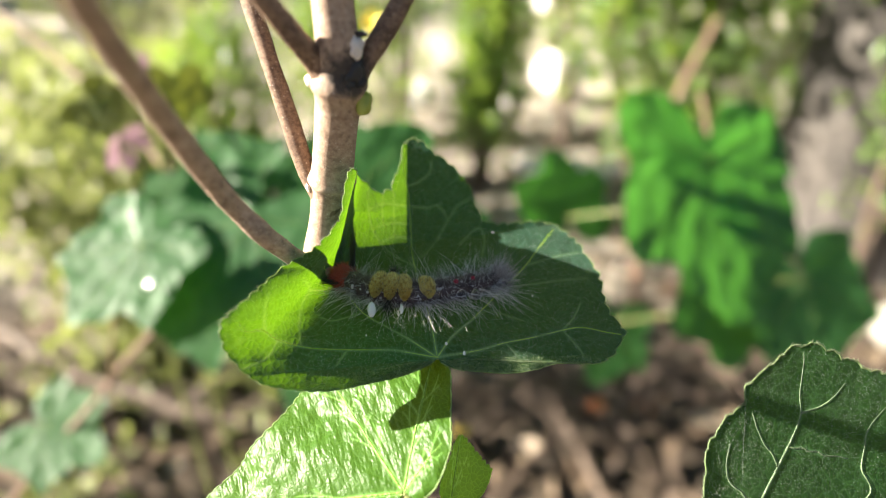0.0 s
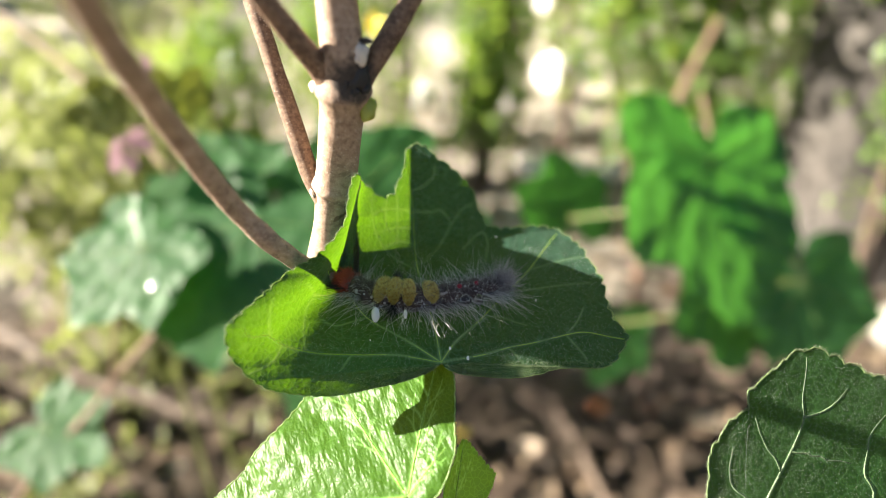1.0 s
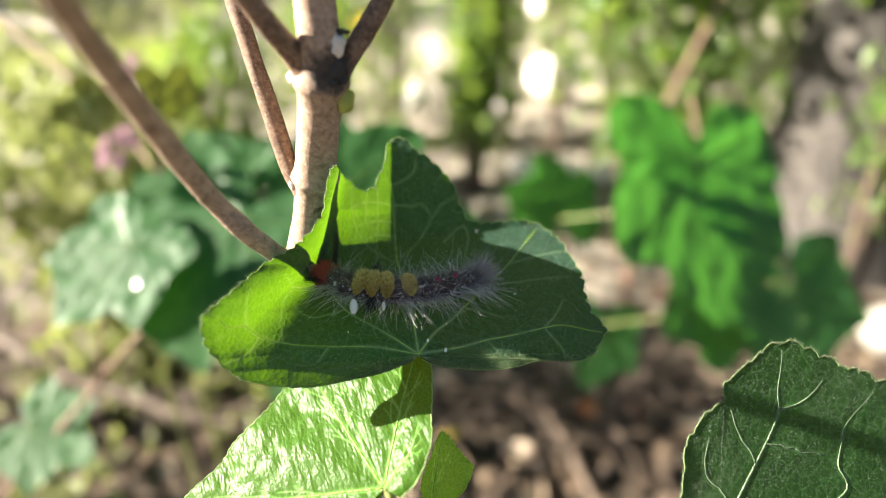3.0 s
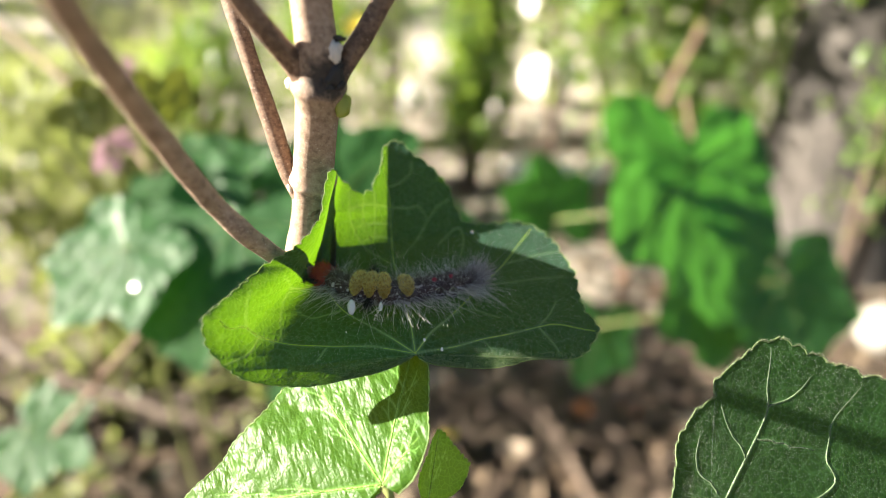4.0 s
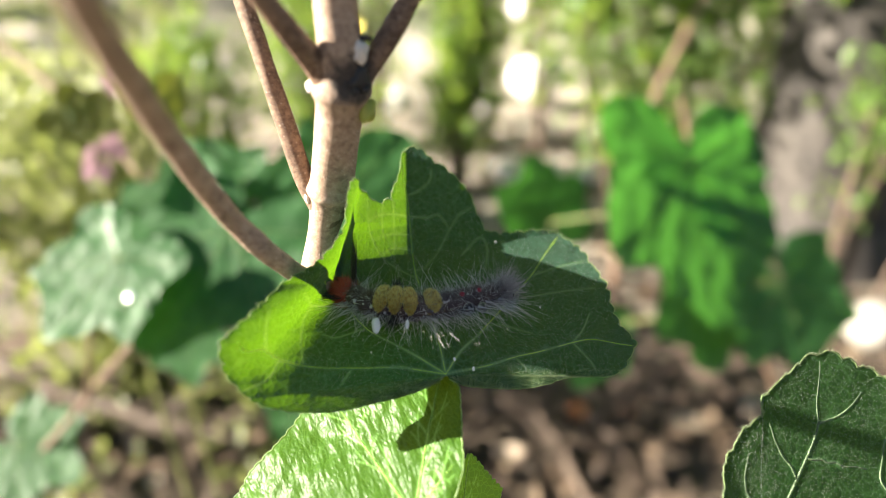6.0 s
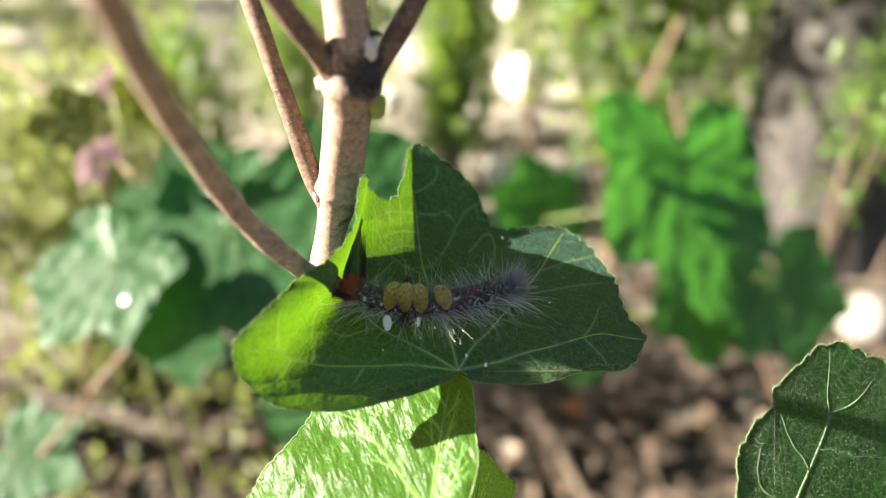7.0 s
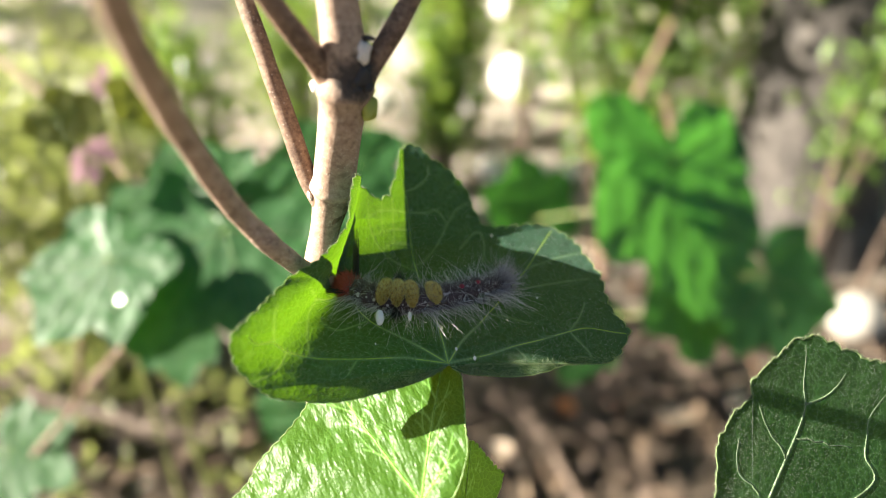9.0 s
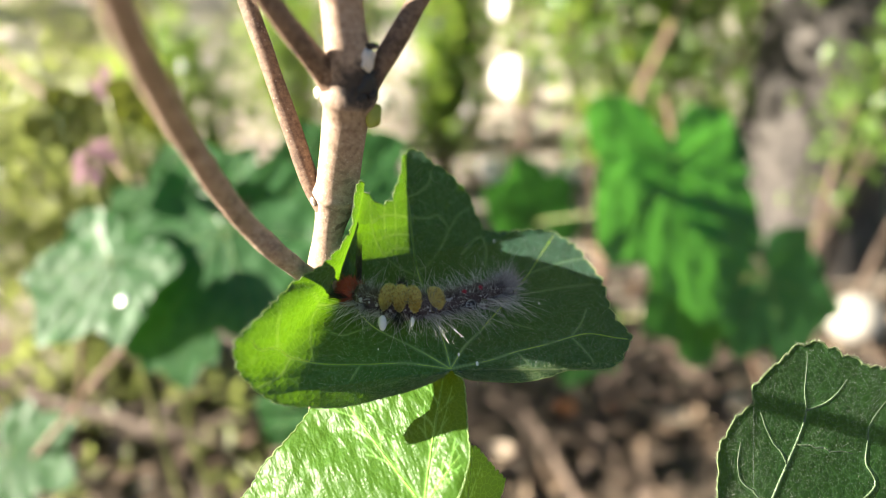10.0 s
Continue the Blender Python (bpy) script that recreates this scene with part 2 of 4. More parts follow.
class Blade:
    """A palmate leaf blade. spokes: rows of azimuth (degrees from the midrib, clockwise), length, lift (degrees out of the leaf's
    plane) and bow (how far the middle of the spoke hangs below its chord), all lengths in millimetres."""

    def __init__(self, spokes, across, along, teeth=1.6, depth=0.3, ruffle=0.0, seed=1):
        ends = []
        for az, length, lift, bow in spokes:
            a, e = radians(az), radians(lift)
            ends.append((length * math.sin(a) * math.cos(e), length * math.cos(a) * math.cos(e), length * math.sin(e), bow))
        ends = spline(ends, across)
        edge, self.bow = ends[:, :3], ends[:, 3]
        step = np.r_[0, np.cumsum(np.linalg.norm(np.diff(edge, axis=0), axis=1))]
        size = np.linalg.norm(edge, axis=1)
        s = step / teeth + np.array([0.9 * noise.noise((x * 0.22, seed, 0)) for x in step])
        bite = depth * (np.abs(np.sin(math.pi * s)) ** 0.7 - 0.65) * np.clip(size / 12 - 0.4, 0, 1)
        bite += np.array([0.35 * depth * noise.noise((x * 1.7, seed, 5)) for x in step])
        self.tooth = 1 + bite / np.maximum(size, 1)
        self.edge = edge * self.tooth[:, None]
        self.wave = min(1.0, 46 / size.max())
        self.step, self.n, self.rings, self.ruffle, self.seed = step, across, along, ruffle, seed

    def at(self, k, r, lift=0.0):
        """The place on the blade on spoke k (0 to 1) at the share r of its length, in metres."""
        x = k * (self.n - 1)
        i = min(int(x), self.n - 2)
        f = x - i
        e = self.edge[i] * (1 - f) + self.edge[i + 1] * f
        b = self.bow[i] * (1 - f) + self.bow[i + 1] * f
        return self.place(e, b, r, lift, self.tooth[i] * (1 - f) + self.tooth[i + 1] * f)

    def place(self, e, b, r, lift=0.0, tooth=1.0):
        e = e / tooth * (1 + (tooth - 1) * r ** 12)
        p = e * r
        w = b * (1 - (2 * r - 1) ** 2)
        f = 0.16 * self.wave
        q = (p[0] * f, p[1] * f, self.seed)
        w += self.ruffle * r * noise.noise(q) + 0.35 * self.ruffle * r * noise.noise((p[0] * f * 2.8, p[1] * f * 2.8, self.seed + 3))
        return np.array((p[0], p[1], p[2] + w + lift)) / 1000

    def mesh(self, name):
        """The blade as one sheet."""
        verts, faces = [(0, 0, 0)], []
        verts[0] = tuple(self.place(self.edge[0], 0.0, 0.0))
        rs = [(j + 1) / self.rings for j in range(self.rings)]
        for i in range(self.n):
            for r in rs:
                verts.append(tuple(self.place(self.edge[i], self.bow[i], r, 0.0, self.tooth[i])))
        m = self.rings
        for i in range(self.n - 1):
            a, b = 1 + i * m, 1 + (i + 1) * m
            faces.append((0, b, a))
            for j in range(m - 1):
                faces.append((a + j, b + j, b + j + 1, a + j + 1))
        me = bpy.data.meshes.new(name)
        me.from_pydata(verts, [], faces)
        me.update()
        return me

    def trace(self, line, n, lift=0.0):
        return np.array([self.at(min(max(k, 0), 1), r, lift) for k, r in spline(line, n)])

    def mark_veins(self, me, lines):
        """Marks the veins on the blade's mesh: lines of (spoke, share), with the half width at both ends."""
        dots, wide = [], []
        for line, w0, w1 in lines:
            n = 90
            for j, dot in enumerate(self.trace(line, n)):
                dots.append(dot)
                wide.append(w0 + (w1 - w0) * j / n)
        tree = KDTree(len(dots))
        for j, d in enumerate(dots):
            tree.insert(d, j)
        tree.balance()
        values = np.zeros(len(me.vertices), np.float32)
        for j, v in enumerate(me.vertices):
            _co, k, d = tree.find(v.co)
            values[j] = math.exp(-((d * 1000 / max(wide[k], 0.11)) ** 2)) * min(1.0, 0.35 + wide[k] * 2.6)
        me.attributes.new("vein", "FLOAT", "POINT").data.foreach_set("value", values)

    def rib(self, name, line, r0, r1, n=24, lift=0.0, sides=6):
        """A vein along a line of (spoke, share) over the blade."""
        return tube_mesh(name, self.trace(line, n, lift), np.linspace(r0, r1, n) / 1000, sides)

    def rim(self, name, radius, first=0.0, last=1.0):
        i0, i1 = int(first * (self.n - 1)), int(last * (self.n - 1))
        pts = np.array([self.place(self.edge[i], self.bow[i], 1.0) for i in range(i0, i1)])
        return tube_mesh(name, pts, np.full(len(pts), radius / 1000), 5)


class CuppedBlade(Blade):
    """The caterpillar's leaf: a nearly level floor that rises to a back wall, its edge lobe lifted in a flap that folds over.
    spokes: rows of azimuth and length as the leaf shows from the front, in millimetres at the depth of its base."""

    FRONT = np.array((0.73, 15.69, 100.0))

    @staticmethod
    def deep(u, v):
        """How far the blade lies towards the front at the shown place (u, v)."""
        ridge = 0.10 * u if u < 0 else 0.13 * u
        d = v - ridge
        if d > 0:
            floor = np.interp(d, (0, 2, 5, 8, 12, 17, 21, 25, 32), (0.0, -1.3, -4.3, -7.8, -13.2, -20.0, -22.2, -23.0, -23.0))
        else:
            floor = d * np.interp(u, (-30, -24, -19, -4, 0, 3, 15), (0.1, 0.2, 0.3, 0.4, 0.0, -0.65, -0.65))
        z = 1.0 + floor - (np.interp(d, (0, 8), (0.19, 0.27)) if u < 0 else 0.36) * u
        crease = np.interp(v, (-2, 5, 8, 12, 16, 20, 26, 28), (-27, -23, -20.3, -16.8, -14.6, -13.4, -11.9, -11.5))
        tall = np.interp(v, (-4, 0, 5, 8, 12, 16, 20, 26, 28), (0.5, 3.4, 9.0, 10.4, 11.6, 12.5, 13.0, 12.5, 12.0))
        wide = np.interp(v, (-2, 5, 8, 12, 16, 20, 26), (5.0, 5.0, 3.8, 2.2, 1.0, 0.6, 0.45))
        left = crease - u
        z += tall * 0.5 * (1 + math.tanh(left / wide))
        z += max(0.0, left) * np.interp(v, (0, 8, 16, 26), (0.0, 0.36, 0.5, 0.8))
        z += 0.95 * max(0.0, -4.5 - max(u, crease)) * min(1.0, max(0.0, (v - 13) / 8))
        # a valley along the midrib and between the lobes on the far side
        z += 0.16 * max(0.0, u + 4.3) * min(1.0, max(0.0, (v - 18) / 6)) * max(0.0, 1 - (u + 4.3) / 14)
        return z, left

    def trace(self, line, n, lift=0.0):
        """Lines on this blade are given as shown places, (u, v)."""
        return np.array([self.place(np.array(uv), 0, 1.0, lift) for uv in spline(line, n)])

    def place(self, e, b, r, lift=0.0, tooth=1.0):
        e = e / tooth * (1 + (tooth - 1) * r ** 12)
        u, v = e[0] * r, e[1] * r
        z, left = self.deep(u, v)
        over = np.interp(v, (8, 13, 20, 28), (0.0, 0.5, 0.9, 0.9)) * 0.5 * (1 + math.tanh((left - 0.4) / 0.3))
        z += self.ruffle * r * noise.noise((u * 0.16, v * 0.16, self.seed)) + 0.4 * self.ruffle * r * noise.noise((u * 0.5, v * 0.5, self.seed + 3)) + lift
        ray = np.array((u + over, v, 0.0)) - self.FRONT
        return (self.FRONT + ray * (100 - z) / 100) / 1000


# ---- ground ----
def ground():
    m = Nodes("dry ground")
    big = m.noise(1.3, 5)
    fine = m.noise(60, 8, 0.7)
    bits = m.voronoi(75)
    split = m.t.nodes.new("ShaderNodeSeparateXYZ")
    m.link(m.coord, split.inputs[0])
    # painted: near soil dark for mulch and shade, far soil pale as if sunlit
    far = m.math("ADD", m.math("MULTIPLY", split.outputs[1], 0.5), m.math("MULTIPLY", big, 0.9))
    # the sunlit paleness in the colour fades away from the open gaps
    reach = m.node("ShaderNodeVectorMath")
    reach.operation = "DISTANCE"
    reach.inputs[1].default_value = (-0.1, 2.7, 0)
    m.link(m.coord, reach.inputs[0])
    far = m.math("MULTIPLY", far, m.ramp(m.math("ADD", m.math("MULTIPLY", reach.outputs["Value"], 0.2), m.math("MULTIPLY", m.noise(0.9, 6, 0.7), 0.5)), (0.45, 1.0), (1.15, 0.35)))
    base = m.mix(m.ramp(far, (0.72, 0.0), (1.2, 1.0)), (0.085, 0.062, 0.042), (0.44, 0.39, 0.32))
    base = m.mix(m.math("MULTIPLY", m.ramp(fine, (0.45, 0.0), (0.7, 0.8)), 0.5), base, (0.05, 0.035, 0.025))
    base = m.mix(m.ramp(bits, (0.0, 0.5), (0.3, 0.0)), base, (0.5, 0.42, 0.3))
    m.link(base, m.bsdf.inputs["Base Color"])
    m.bsdf.inputs["Roughness"].default_value = 0.9
    m.bump(m.math("ADD", fine, bits), 0.9, 0.01)
    n = 60
    verts, faces = [], []
    span = np.r_[-np.geomspace(400, 0.15, n // 2), np.geomspace(0.15, 400, n // 2)]
    for y in span:
        for x in span:
            near = max(0.0, 1 - (abs(x) + abs(y)) / 12)
            verts.append((x, y + 1, 0.03 * near * noise.noise((x * 2.3, y * 2.3, 0))))
    for i in range(n - 1):
        for j in range(n - 1):
            a = i * n + j
            faces.append((a, a + 1, a + n + 1, a + n))
    me = bpy.data.meshes.new("ground")
    me.from_pydata(verts, [], faces)
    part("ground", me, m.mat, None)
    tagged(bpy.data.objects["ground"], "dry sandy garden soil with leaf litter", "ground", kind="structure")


ground()


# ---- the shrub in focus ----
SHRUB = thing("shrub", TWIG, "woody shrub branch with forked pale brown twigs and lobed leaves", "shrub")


def limb(name, pts, r0, r1, mat, label="", n=60, rough=0.12, sides=20, knots=(), parent=None):
    path = spline(pts, n) / 1000
    rad = np.linspace(r0, r1, n) / 1000
    for at, grow, width in knots:
        rad = rad * (1 + grow * np.exp(-((np.linspace(0, 1, n) - at) / width) ** 2))
    return part(name, tube_mesh(name, path, rad, sides, rough), mat, parent or SHRUB, label)


def lump(name, x, y, z, sx, sy, sz, mat, label="", rough=0.25, seed=0, parent=None, cuts=3):
    """A small uneven rounded lump, in millimetres of the twig's frame."""
    bm = bmesh.new()
    bmesh.ops.create_icosphere(bm, subdivisions=cuts, radius=1)
    for v in bm.verts:
        v.co *= 1 + rough * noise.noise(v.co * 1.7 + Vector((seed, 0, 0)))
        v.co = Vector(((v.co.x * sx + x) / 1000, (v.co.y * sy + y) / 1000, (v.co.z * sz + z) / 1000))
    return part(name, bm, mat, parent or SHRUB, label)


def hair_mesh(name, roots, ways, lengths, radius, droop=(0, 0, 0), curl=0.25, seed=0, steps=3):
    """Many tapered three-sided hairs in one mesh; places and lengths in millimetres."""
    rng = np.random.default_rng(seed)
    roots, ways = np.asarray(roots, float), np.asarray(ways, float)
    n = len(roots)
    ways = ways / np.linalg.norm(ways, axis=1)[:, None]
    bend = rng.normal(0, curl, (n, 3)) + np.asarray(droop)
    side = np.cross(ways, rng.normal(0, 1, (n, 3)))
    side /= np.linalg.norm(side, axis=1)[:, None] + 1e-9
    up = np.cross(ways, side)
    lengths = np.broadcast_to(lengths, n)[:, None]
    rings = []
    for k in range(steps + 1):
        f = k / steps
        mid = roots + lengths * (ways * f + bend * f * f * 0.5)
        r = radius * (1 - 0.85 * f)
        for j in range(3):
            a = 2.0944 * j
            rings.append(mid + r * (math.cos(a) * side + math.sin(a) * up))
    verts = np.stack(rings, 1).reshape(-1, 3) / 1000
    per = 3 * (steps + 1)
    one = [(3 * k + j, 3 * k + (j + 1) % 3, 3 * k + 3 + (j + 1) % 3, 3 * k + 3 + j) for k in range(steps) for j in range(3)]
    faces = (np.array(one)[None] + (np.arange(n) * per)[:, None, None]).reshape(-1, 4)
    me = bpy.data.meshes.new(name)
    me.from_pydata(verts.tolist(), [], faces.tolist())
    me.update()
    return me


def branches():
    limb("trunk", [(-60, -780, -300), (-48, -300, -150), (-29, -80, -56), (-20.2, -13, -23), (-18.9, 13.8, -11.5), (-16.3, 25.9, -5.2),
                   (-12.9, 38, 9), (-13.0, 46.5, 14), (-14, 60, 22), (-20, 110, 40)], 4.4, 2.2, BARK, n=260, rough=0.10,
         knots=((0.488, -0.30, 0.05), (0.560, 0.22, 0.006), (0.664, 0.30, 0.010)))
    limb("twig", [(-16.2, 21.5, -7.5), (-19.4, 26.8, -4.8), (-22.0, 35, -2), (-24.5, 44, 0.5), (-27.1, 52.4, 2), (-31, 66, 4)], 1.55, 1.1, TWIGBARK, knots=((0.05, 0.3, 0.08),))
    limb("twig", [(-13, 37.3, 9), (-15.4, 39.6, 11.4), (-18.0, 42.2, 17.0), (-21.0, 45.9, 22.5), (-25.5, 52.3, 29)], 1.6, 1.25, TWIGBARK, knots=((0.15, 0.35, 0.08),))
    limb("twig", [(-12.5, 37.0, 9), (-9.8, 39.6, 9.5), (-6.3, 44.4, 11), (-3.1, 49.4, 12), (4, 60, 14)], 1.6, 1.2, TWIGBARK, knots=((0.12, 0.35, 0.08),))
    limb("twig", [(-11.2, 9.0, -17.0), (-15.3, 10.4, -12.0), (-18.6, 12.5, -6.2), (-20.9, 14.6, -0.8), (-23.2, 17.5, 6.5), (-26.4, 22.1, 13.2), (-27.8, 29.0, 29.0), (-25.9, 32.3, 45.0), (-24.3, 33.8, 54.0), (-22.9, 38.2, 67.0)],
         1.45, 1.3, BARK, n=90, knots=((0.47, 0.10, 0.03),))
    soot = plain("sooty bark", (0.02, 0.018, 0.018), 0.6)
    chalk = plain("pale scar", (0.62, 0.56, 0.5), 0.8)
    lump("node_crust", -10.9, 38.5, 10.9, 1.7, 1.9, 1.4, soot, "sooty black crust in the fork", 0.5, 3)
    for k, (x, y, z, r) in enumerate(((-12.3, 37.6, 11.6, 0.9), (-9.9, 37.2, 10.6, 0.8), (-11.6, 39.8, 11.6, 0.8), (-10.0, 39.6, 11.4, 0.7), (-11.2, 36.6, 11.3, 0.7))):
        lump("node_crust", x, y, z, r, r, r * 0.8, soot, "", 0.7, 11 + k)
    lump("bud", -10.3, 41.1, 12.8, 1.0, 1.45, 0.9, chalk, "chalky white dried bud", 0.5, 5)
    lump("bud_cap", -9.8, 42.6, 13.0, 1.1, 0.4, 0.6, soot, "black tip of the dried bud", 0.5, 6)
    lump("leaf_scar", -16.4, 37.6, 9.8, 0.75, 0.9, 0.8, chalk, "pale scar of a fallen leaf", 0.3, 7)
    lump("leaf_scar", -19.4, 25.4, -4.6, 0.6, 1.1, 0.7, chalk, "pale scar of a fallen leaf", 0.3, 8)
    lump("side_bud", -9.9, 35.2, 7.4, 1.2, 1.7, 1.0, plain("green bud scale", (0.30, 0.33, 0.05), 0.5), "yellowish green side bud", 0.3, 9)


branches()


def side_lines(mains, gap, r, shares=(0.26, 0.44, 0.62), seed=1):
    """Pinnate side veins that leave the main veins in turn to both sides, as lines of (spoke, share)."""
    rng = random.Random(seed)
    lines = []
    for k, end in mains:
        for share in shares:
            for way in (-1, 1):
                a = share + (0.07 if way > 0 else 0.0) + rng.uniform(-0.03, 0.03)
                g = gap * rng.uniform(0.7, 1.1) * way
                b = min(a + rng.uniform(0.15, 0.24), 0.95)
                if b < end and 0.01 < k + g < 0.99:
                    lines.append(([(k, a), (k + g * 0.4, a + (b - a) * 0.4), (k + g, b)], r * (1.15 - a * 0.6), 0.06))
                    lines.append(([(k + g * 0.5, a + (b - a) * 0.48), (k + g * 0.62, a + (b - a) * 0.9), (k + g * 0.6, min(b + 0.05, 0.96))], r * 0.6, 0.05))
    return lines


def built_leaf(where, rows, label, material, vein, mains, teeth, depth, ruffle, across=600, along=60, gap=0.045, rim=0.12, rim_mat=None, fuzz=0, seed=1, vr=0.27, down=0, thick=1.0, ridge=0.04, down_mat=None, extra=(), plush=(), cupped=False, nap=(0.12, 0.42, 0.026), lean=0.55):
    """A leaf of the focal shrub: the blade with its veins, margin and fringe, as a part of the shrub."""
    blade = (CuppedBlade if cupped else Blade)([(*row, 0, 0)[:4] for row in rows], across, along, teeth, depth, ruffle, seed)
    leaf = part("leaf", blade.mesh("leaf"), material, SHRUB, label)
    leaf.matrix_basis = where
    n = len(rows) - 1
    part("margin", blade.rim("margin", rim), rim_mat or vein, leaf, "pale leaf margin")
    if cupped:
        tracks, small = mains, [(line, vr * 0.7, 0.12) for line in extra]
        fine = []
    else:
        tracks = [m if isinstance(m, list) else [(m[0], 0.0), (m[0], m[1] * 0.5), (m[0], m[1])] for m in mains]
        tracks = [[(k / n, r) for k, r in line] for line in tracks]
        small = [([(k / n, r) for k, r in line], vr * 0.7, 0.12) for line in extra]
        fine = side_lines([(line[-1][0], line[-1][1]) for line in tracks], gap, vr * 0.7, seed=seed) if gap else []
    blade.mark_veins(leaf.data, [(line, vr * 1.2, 0.12) for line in tracks] + small + fine)
    for line in tracks:
        part("vein", blade.rib("vein", line, vr * thick, 0.06, 40, ridge), vein, leaf)
    for line, w0, w1 in () if cupped else small:
        part("side_vein", blade.rib("side_vein", line, w0 * thick, w1 * 0.7, 24, ridge), vein, leaf)
    if fuzz:
        rng = np.random.default_rng(seed)
        at = rng.integers(2, across - 2, fuzz)
        tips = np.array([blade.place(blade.edge[i], blade.bow[i], 1.0) for i in at]) * 1000
        out = tips / (np.linalg.norm(tips, axis=1)[:, None] + 1e-6) + rng.normal(0, 0.6, (fuzz, 3))
        tagged(part("fringe", hair_mesh("fringe", tips, out, rng.uniform(0.2, 0.6, fuzz), 0.025, seed=seed), DOWN, leaf, "fine pale hairs on the margin"), kind="stuff")
    if down:
        rng = np.random.default_rng(seed + 50)
        ks, rs = rng.uniform(0.02, 0.98, down), np.sqrt(rng.uniform(0.02, 0.99, down))
        feet = np.array([blade.at(k, r) for k, r in zip(ks, rs)]) * 1000
        ways = np.array((0.15, 0.6, 0.5) if cupped else (0, 0, 0.8)) + rng.normal(0, lean, (down, 3))
        tagged(part("down", hair_mesh("down", feet, ways, rng.uniform(nap[0], nap[1], down), nap[2], seed=seed, steps=2), down_mat or DOWN, leaf, "fine pale down on the blade"), kind="stuff")
    for first, last, count in plush:
        rng = np.random.default_rng(seed + count)
        ks, rs = rng.uniform(first / n, last / n, count), np.sqrt(rng.uniform(0.02, 1.0, count))
        feet = np.array([blade.at(k, r) for k, r in zip(ks, rs)]) * 1000
        ways = np.array((0, 0.1, 0.7)) + rng.normal(0, 0.6, (count, 3))
        tagged(part("down", hair_mesh("down", feet, ways, rng.uniform(0.2, 0.5, count), 0.03, seed=seed + 1, steps=2), RIMDOWN, leaf, "dense whitish down along the rim"), kind="stuff")
    return blade, leaf


def facing(x, y, z, normal, up):
    """A pose in the twig's frame: a leaf's base, the way its face looks, and the way its midrib runs."""
    n = Vector(normal).normalized()
    v = Vector(up) - n * Vector(up).dot(n)
    v.normalize()
    u = v.cross(n)
    return Matrix(((u.x, v.x, n.x, x / 1000), (u.y, v.y, n.y, y / 1000), (u.z, v.z, n.z, z / 1000), (0, 0, 0, 1)))


# the veins of the caterpillar's leaf, from its base along the five lobes, and their branches
LOBE_VEINS = [
    [(-0.1, 0.1), (5.7, 1.1), (9.7, 2.2), (13.8, 3), (17.9, 4), (20.7, 4.4), (24.4, 3.7), (26.3, 3.4)],
    [(-0.1, 0.1), (2, 3), (4.5, 5.2), (8.9, 9.5), (12.6, 13.3), (14.6, 16), (16.6, 18.5)],
    [(-0.1, 0.1), (-1, 5), (-2.6, 10.7), (-3.6, 14.4), (-4, 19.7), (-4.3, 23.7), (-5, 27.8), (-4.8, 30.1)],
    [(-0.1, 0.1), (-3.7, 2.4), (-7.3, 4.4), (-11, 6.7), (-14.6, 11.1), (-16.7, 13.2)],
    [(-0.1, 0.1), (-6.5, 1.1), (-13, 1.2), (-18.7, 1.5), (-23, 2.6), (-25.2, 4), (-27.6, 3.8), (-28.8, 5)]]
BRANCH_VEINS = [
    [(-3.6, 14.2), (-2, 14.9), (0, 17.2), (1.6, 20.1), (3.1, 22.1), (4.5, 22.8)],
    [(-3.2, 13.2), (-6.1, 14.6), (-8.1, 16.4), (-9.3, 18.4), (-9.9, 20.9), (-10, 24.4)],
    [(-4.3, 24.7), (-2.8, 25.3), (-1.2, 26.7), (-0.9, 28.4)],
    [(-4.2, 21.6), (-5.3, 22), (-8, 22.1), (-10, 21.3)],
    [(-4.1, 21.8), (-1.6, 21.6), (0, 21.9), (1.3, 20.3)],
    [(-3.7, 17.1), (-6.3, 17.4), (-8, 16.7)],
    [(-3.8, 19.2), (-6.5, 19.4), (-8.9, 18.8)],
    [(-7.8, 24), (-8, 21.7), (-7.9, 19.3)],
    [(-6.4, 24.1), (-6.3, 21.7), (-6.3, 17.2)],
    [(-23, 2.6), (-24.4, 0.2), (-26.6, -1), (-28.3, -1.6)],
    [(-19.7, 1.6), (-19.9, 4.6), (-19.5, 7.9), (-18.4, 9.8), (-19.7, 11.5)]]
BRANCH_VEINS += [
    [(-24.9, 4.1), (-24.9, 6.7), (-24.5, 9.3)],
    [(-18.4, 9.8), (-16.9, 9.7), (-15.3, 10)],
    [(-13, 1.2), (-14.6, -1.1)],
    [(-11, 6.5), (-15.4, 5.4), (-17.9, 6.7)],
    [(9.7, 2.2), (12.2, -0.6)],
    [(17.9, 4), (19.5, 5.8), (20.5, 7.9)],
    [(17.9, 4), (20.3, 1.4), (21.1, -0.2)],
    [(9.7, 10.2), (13.8, 10.7), (17.9, 11.2), (21.5, 11.5)],
    [(4.5, 5.2), (7.3, 6.7), (12.2, 5.4)],
    [(3.1, 16.4), (5.7, 18.7), (6.7, 17.2), (6.3, 14.4)],
    [(12.6, 13.3), (17.1, 14.6), (20.3, 15.2)]]
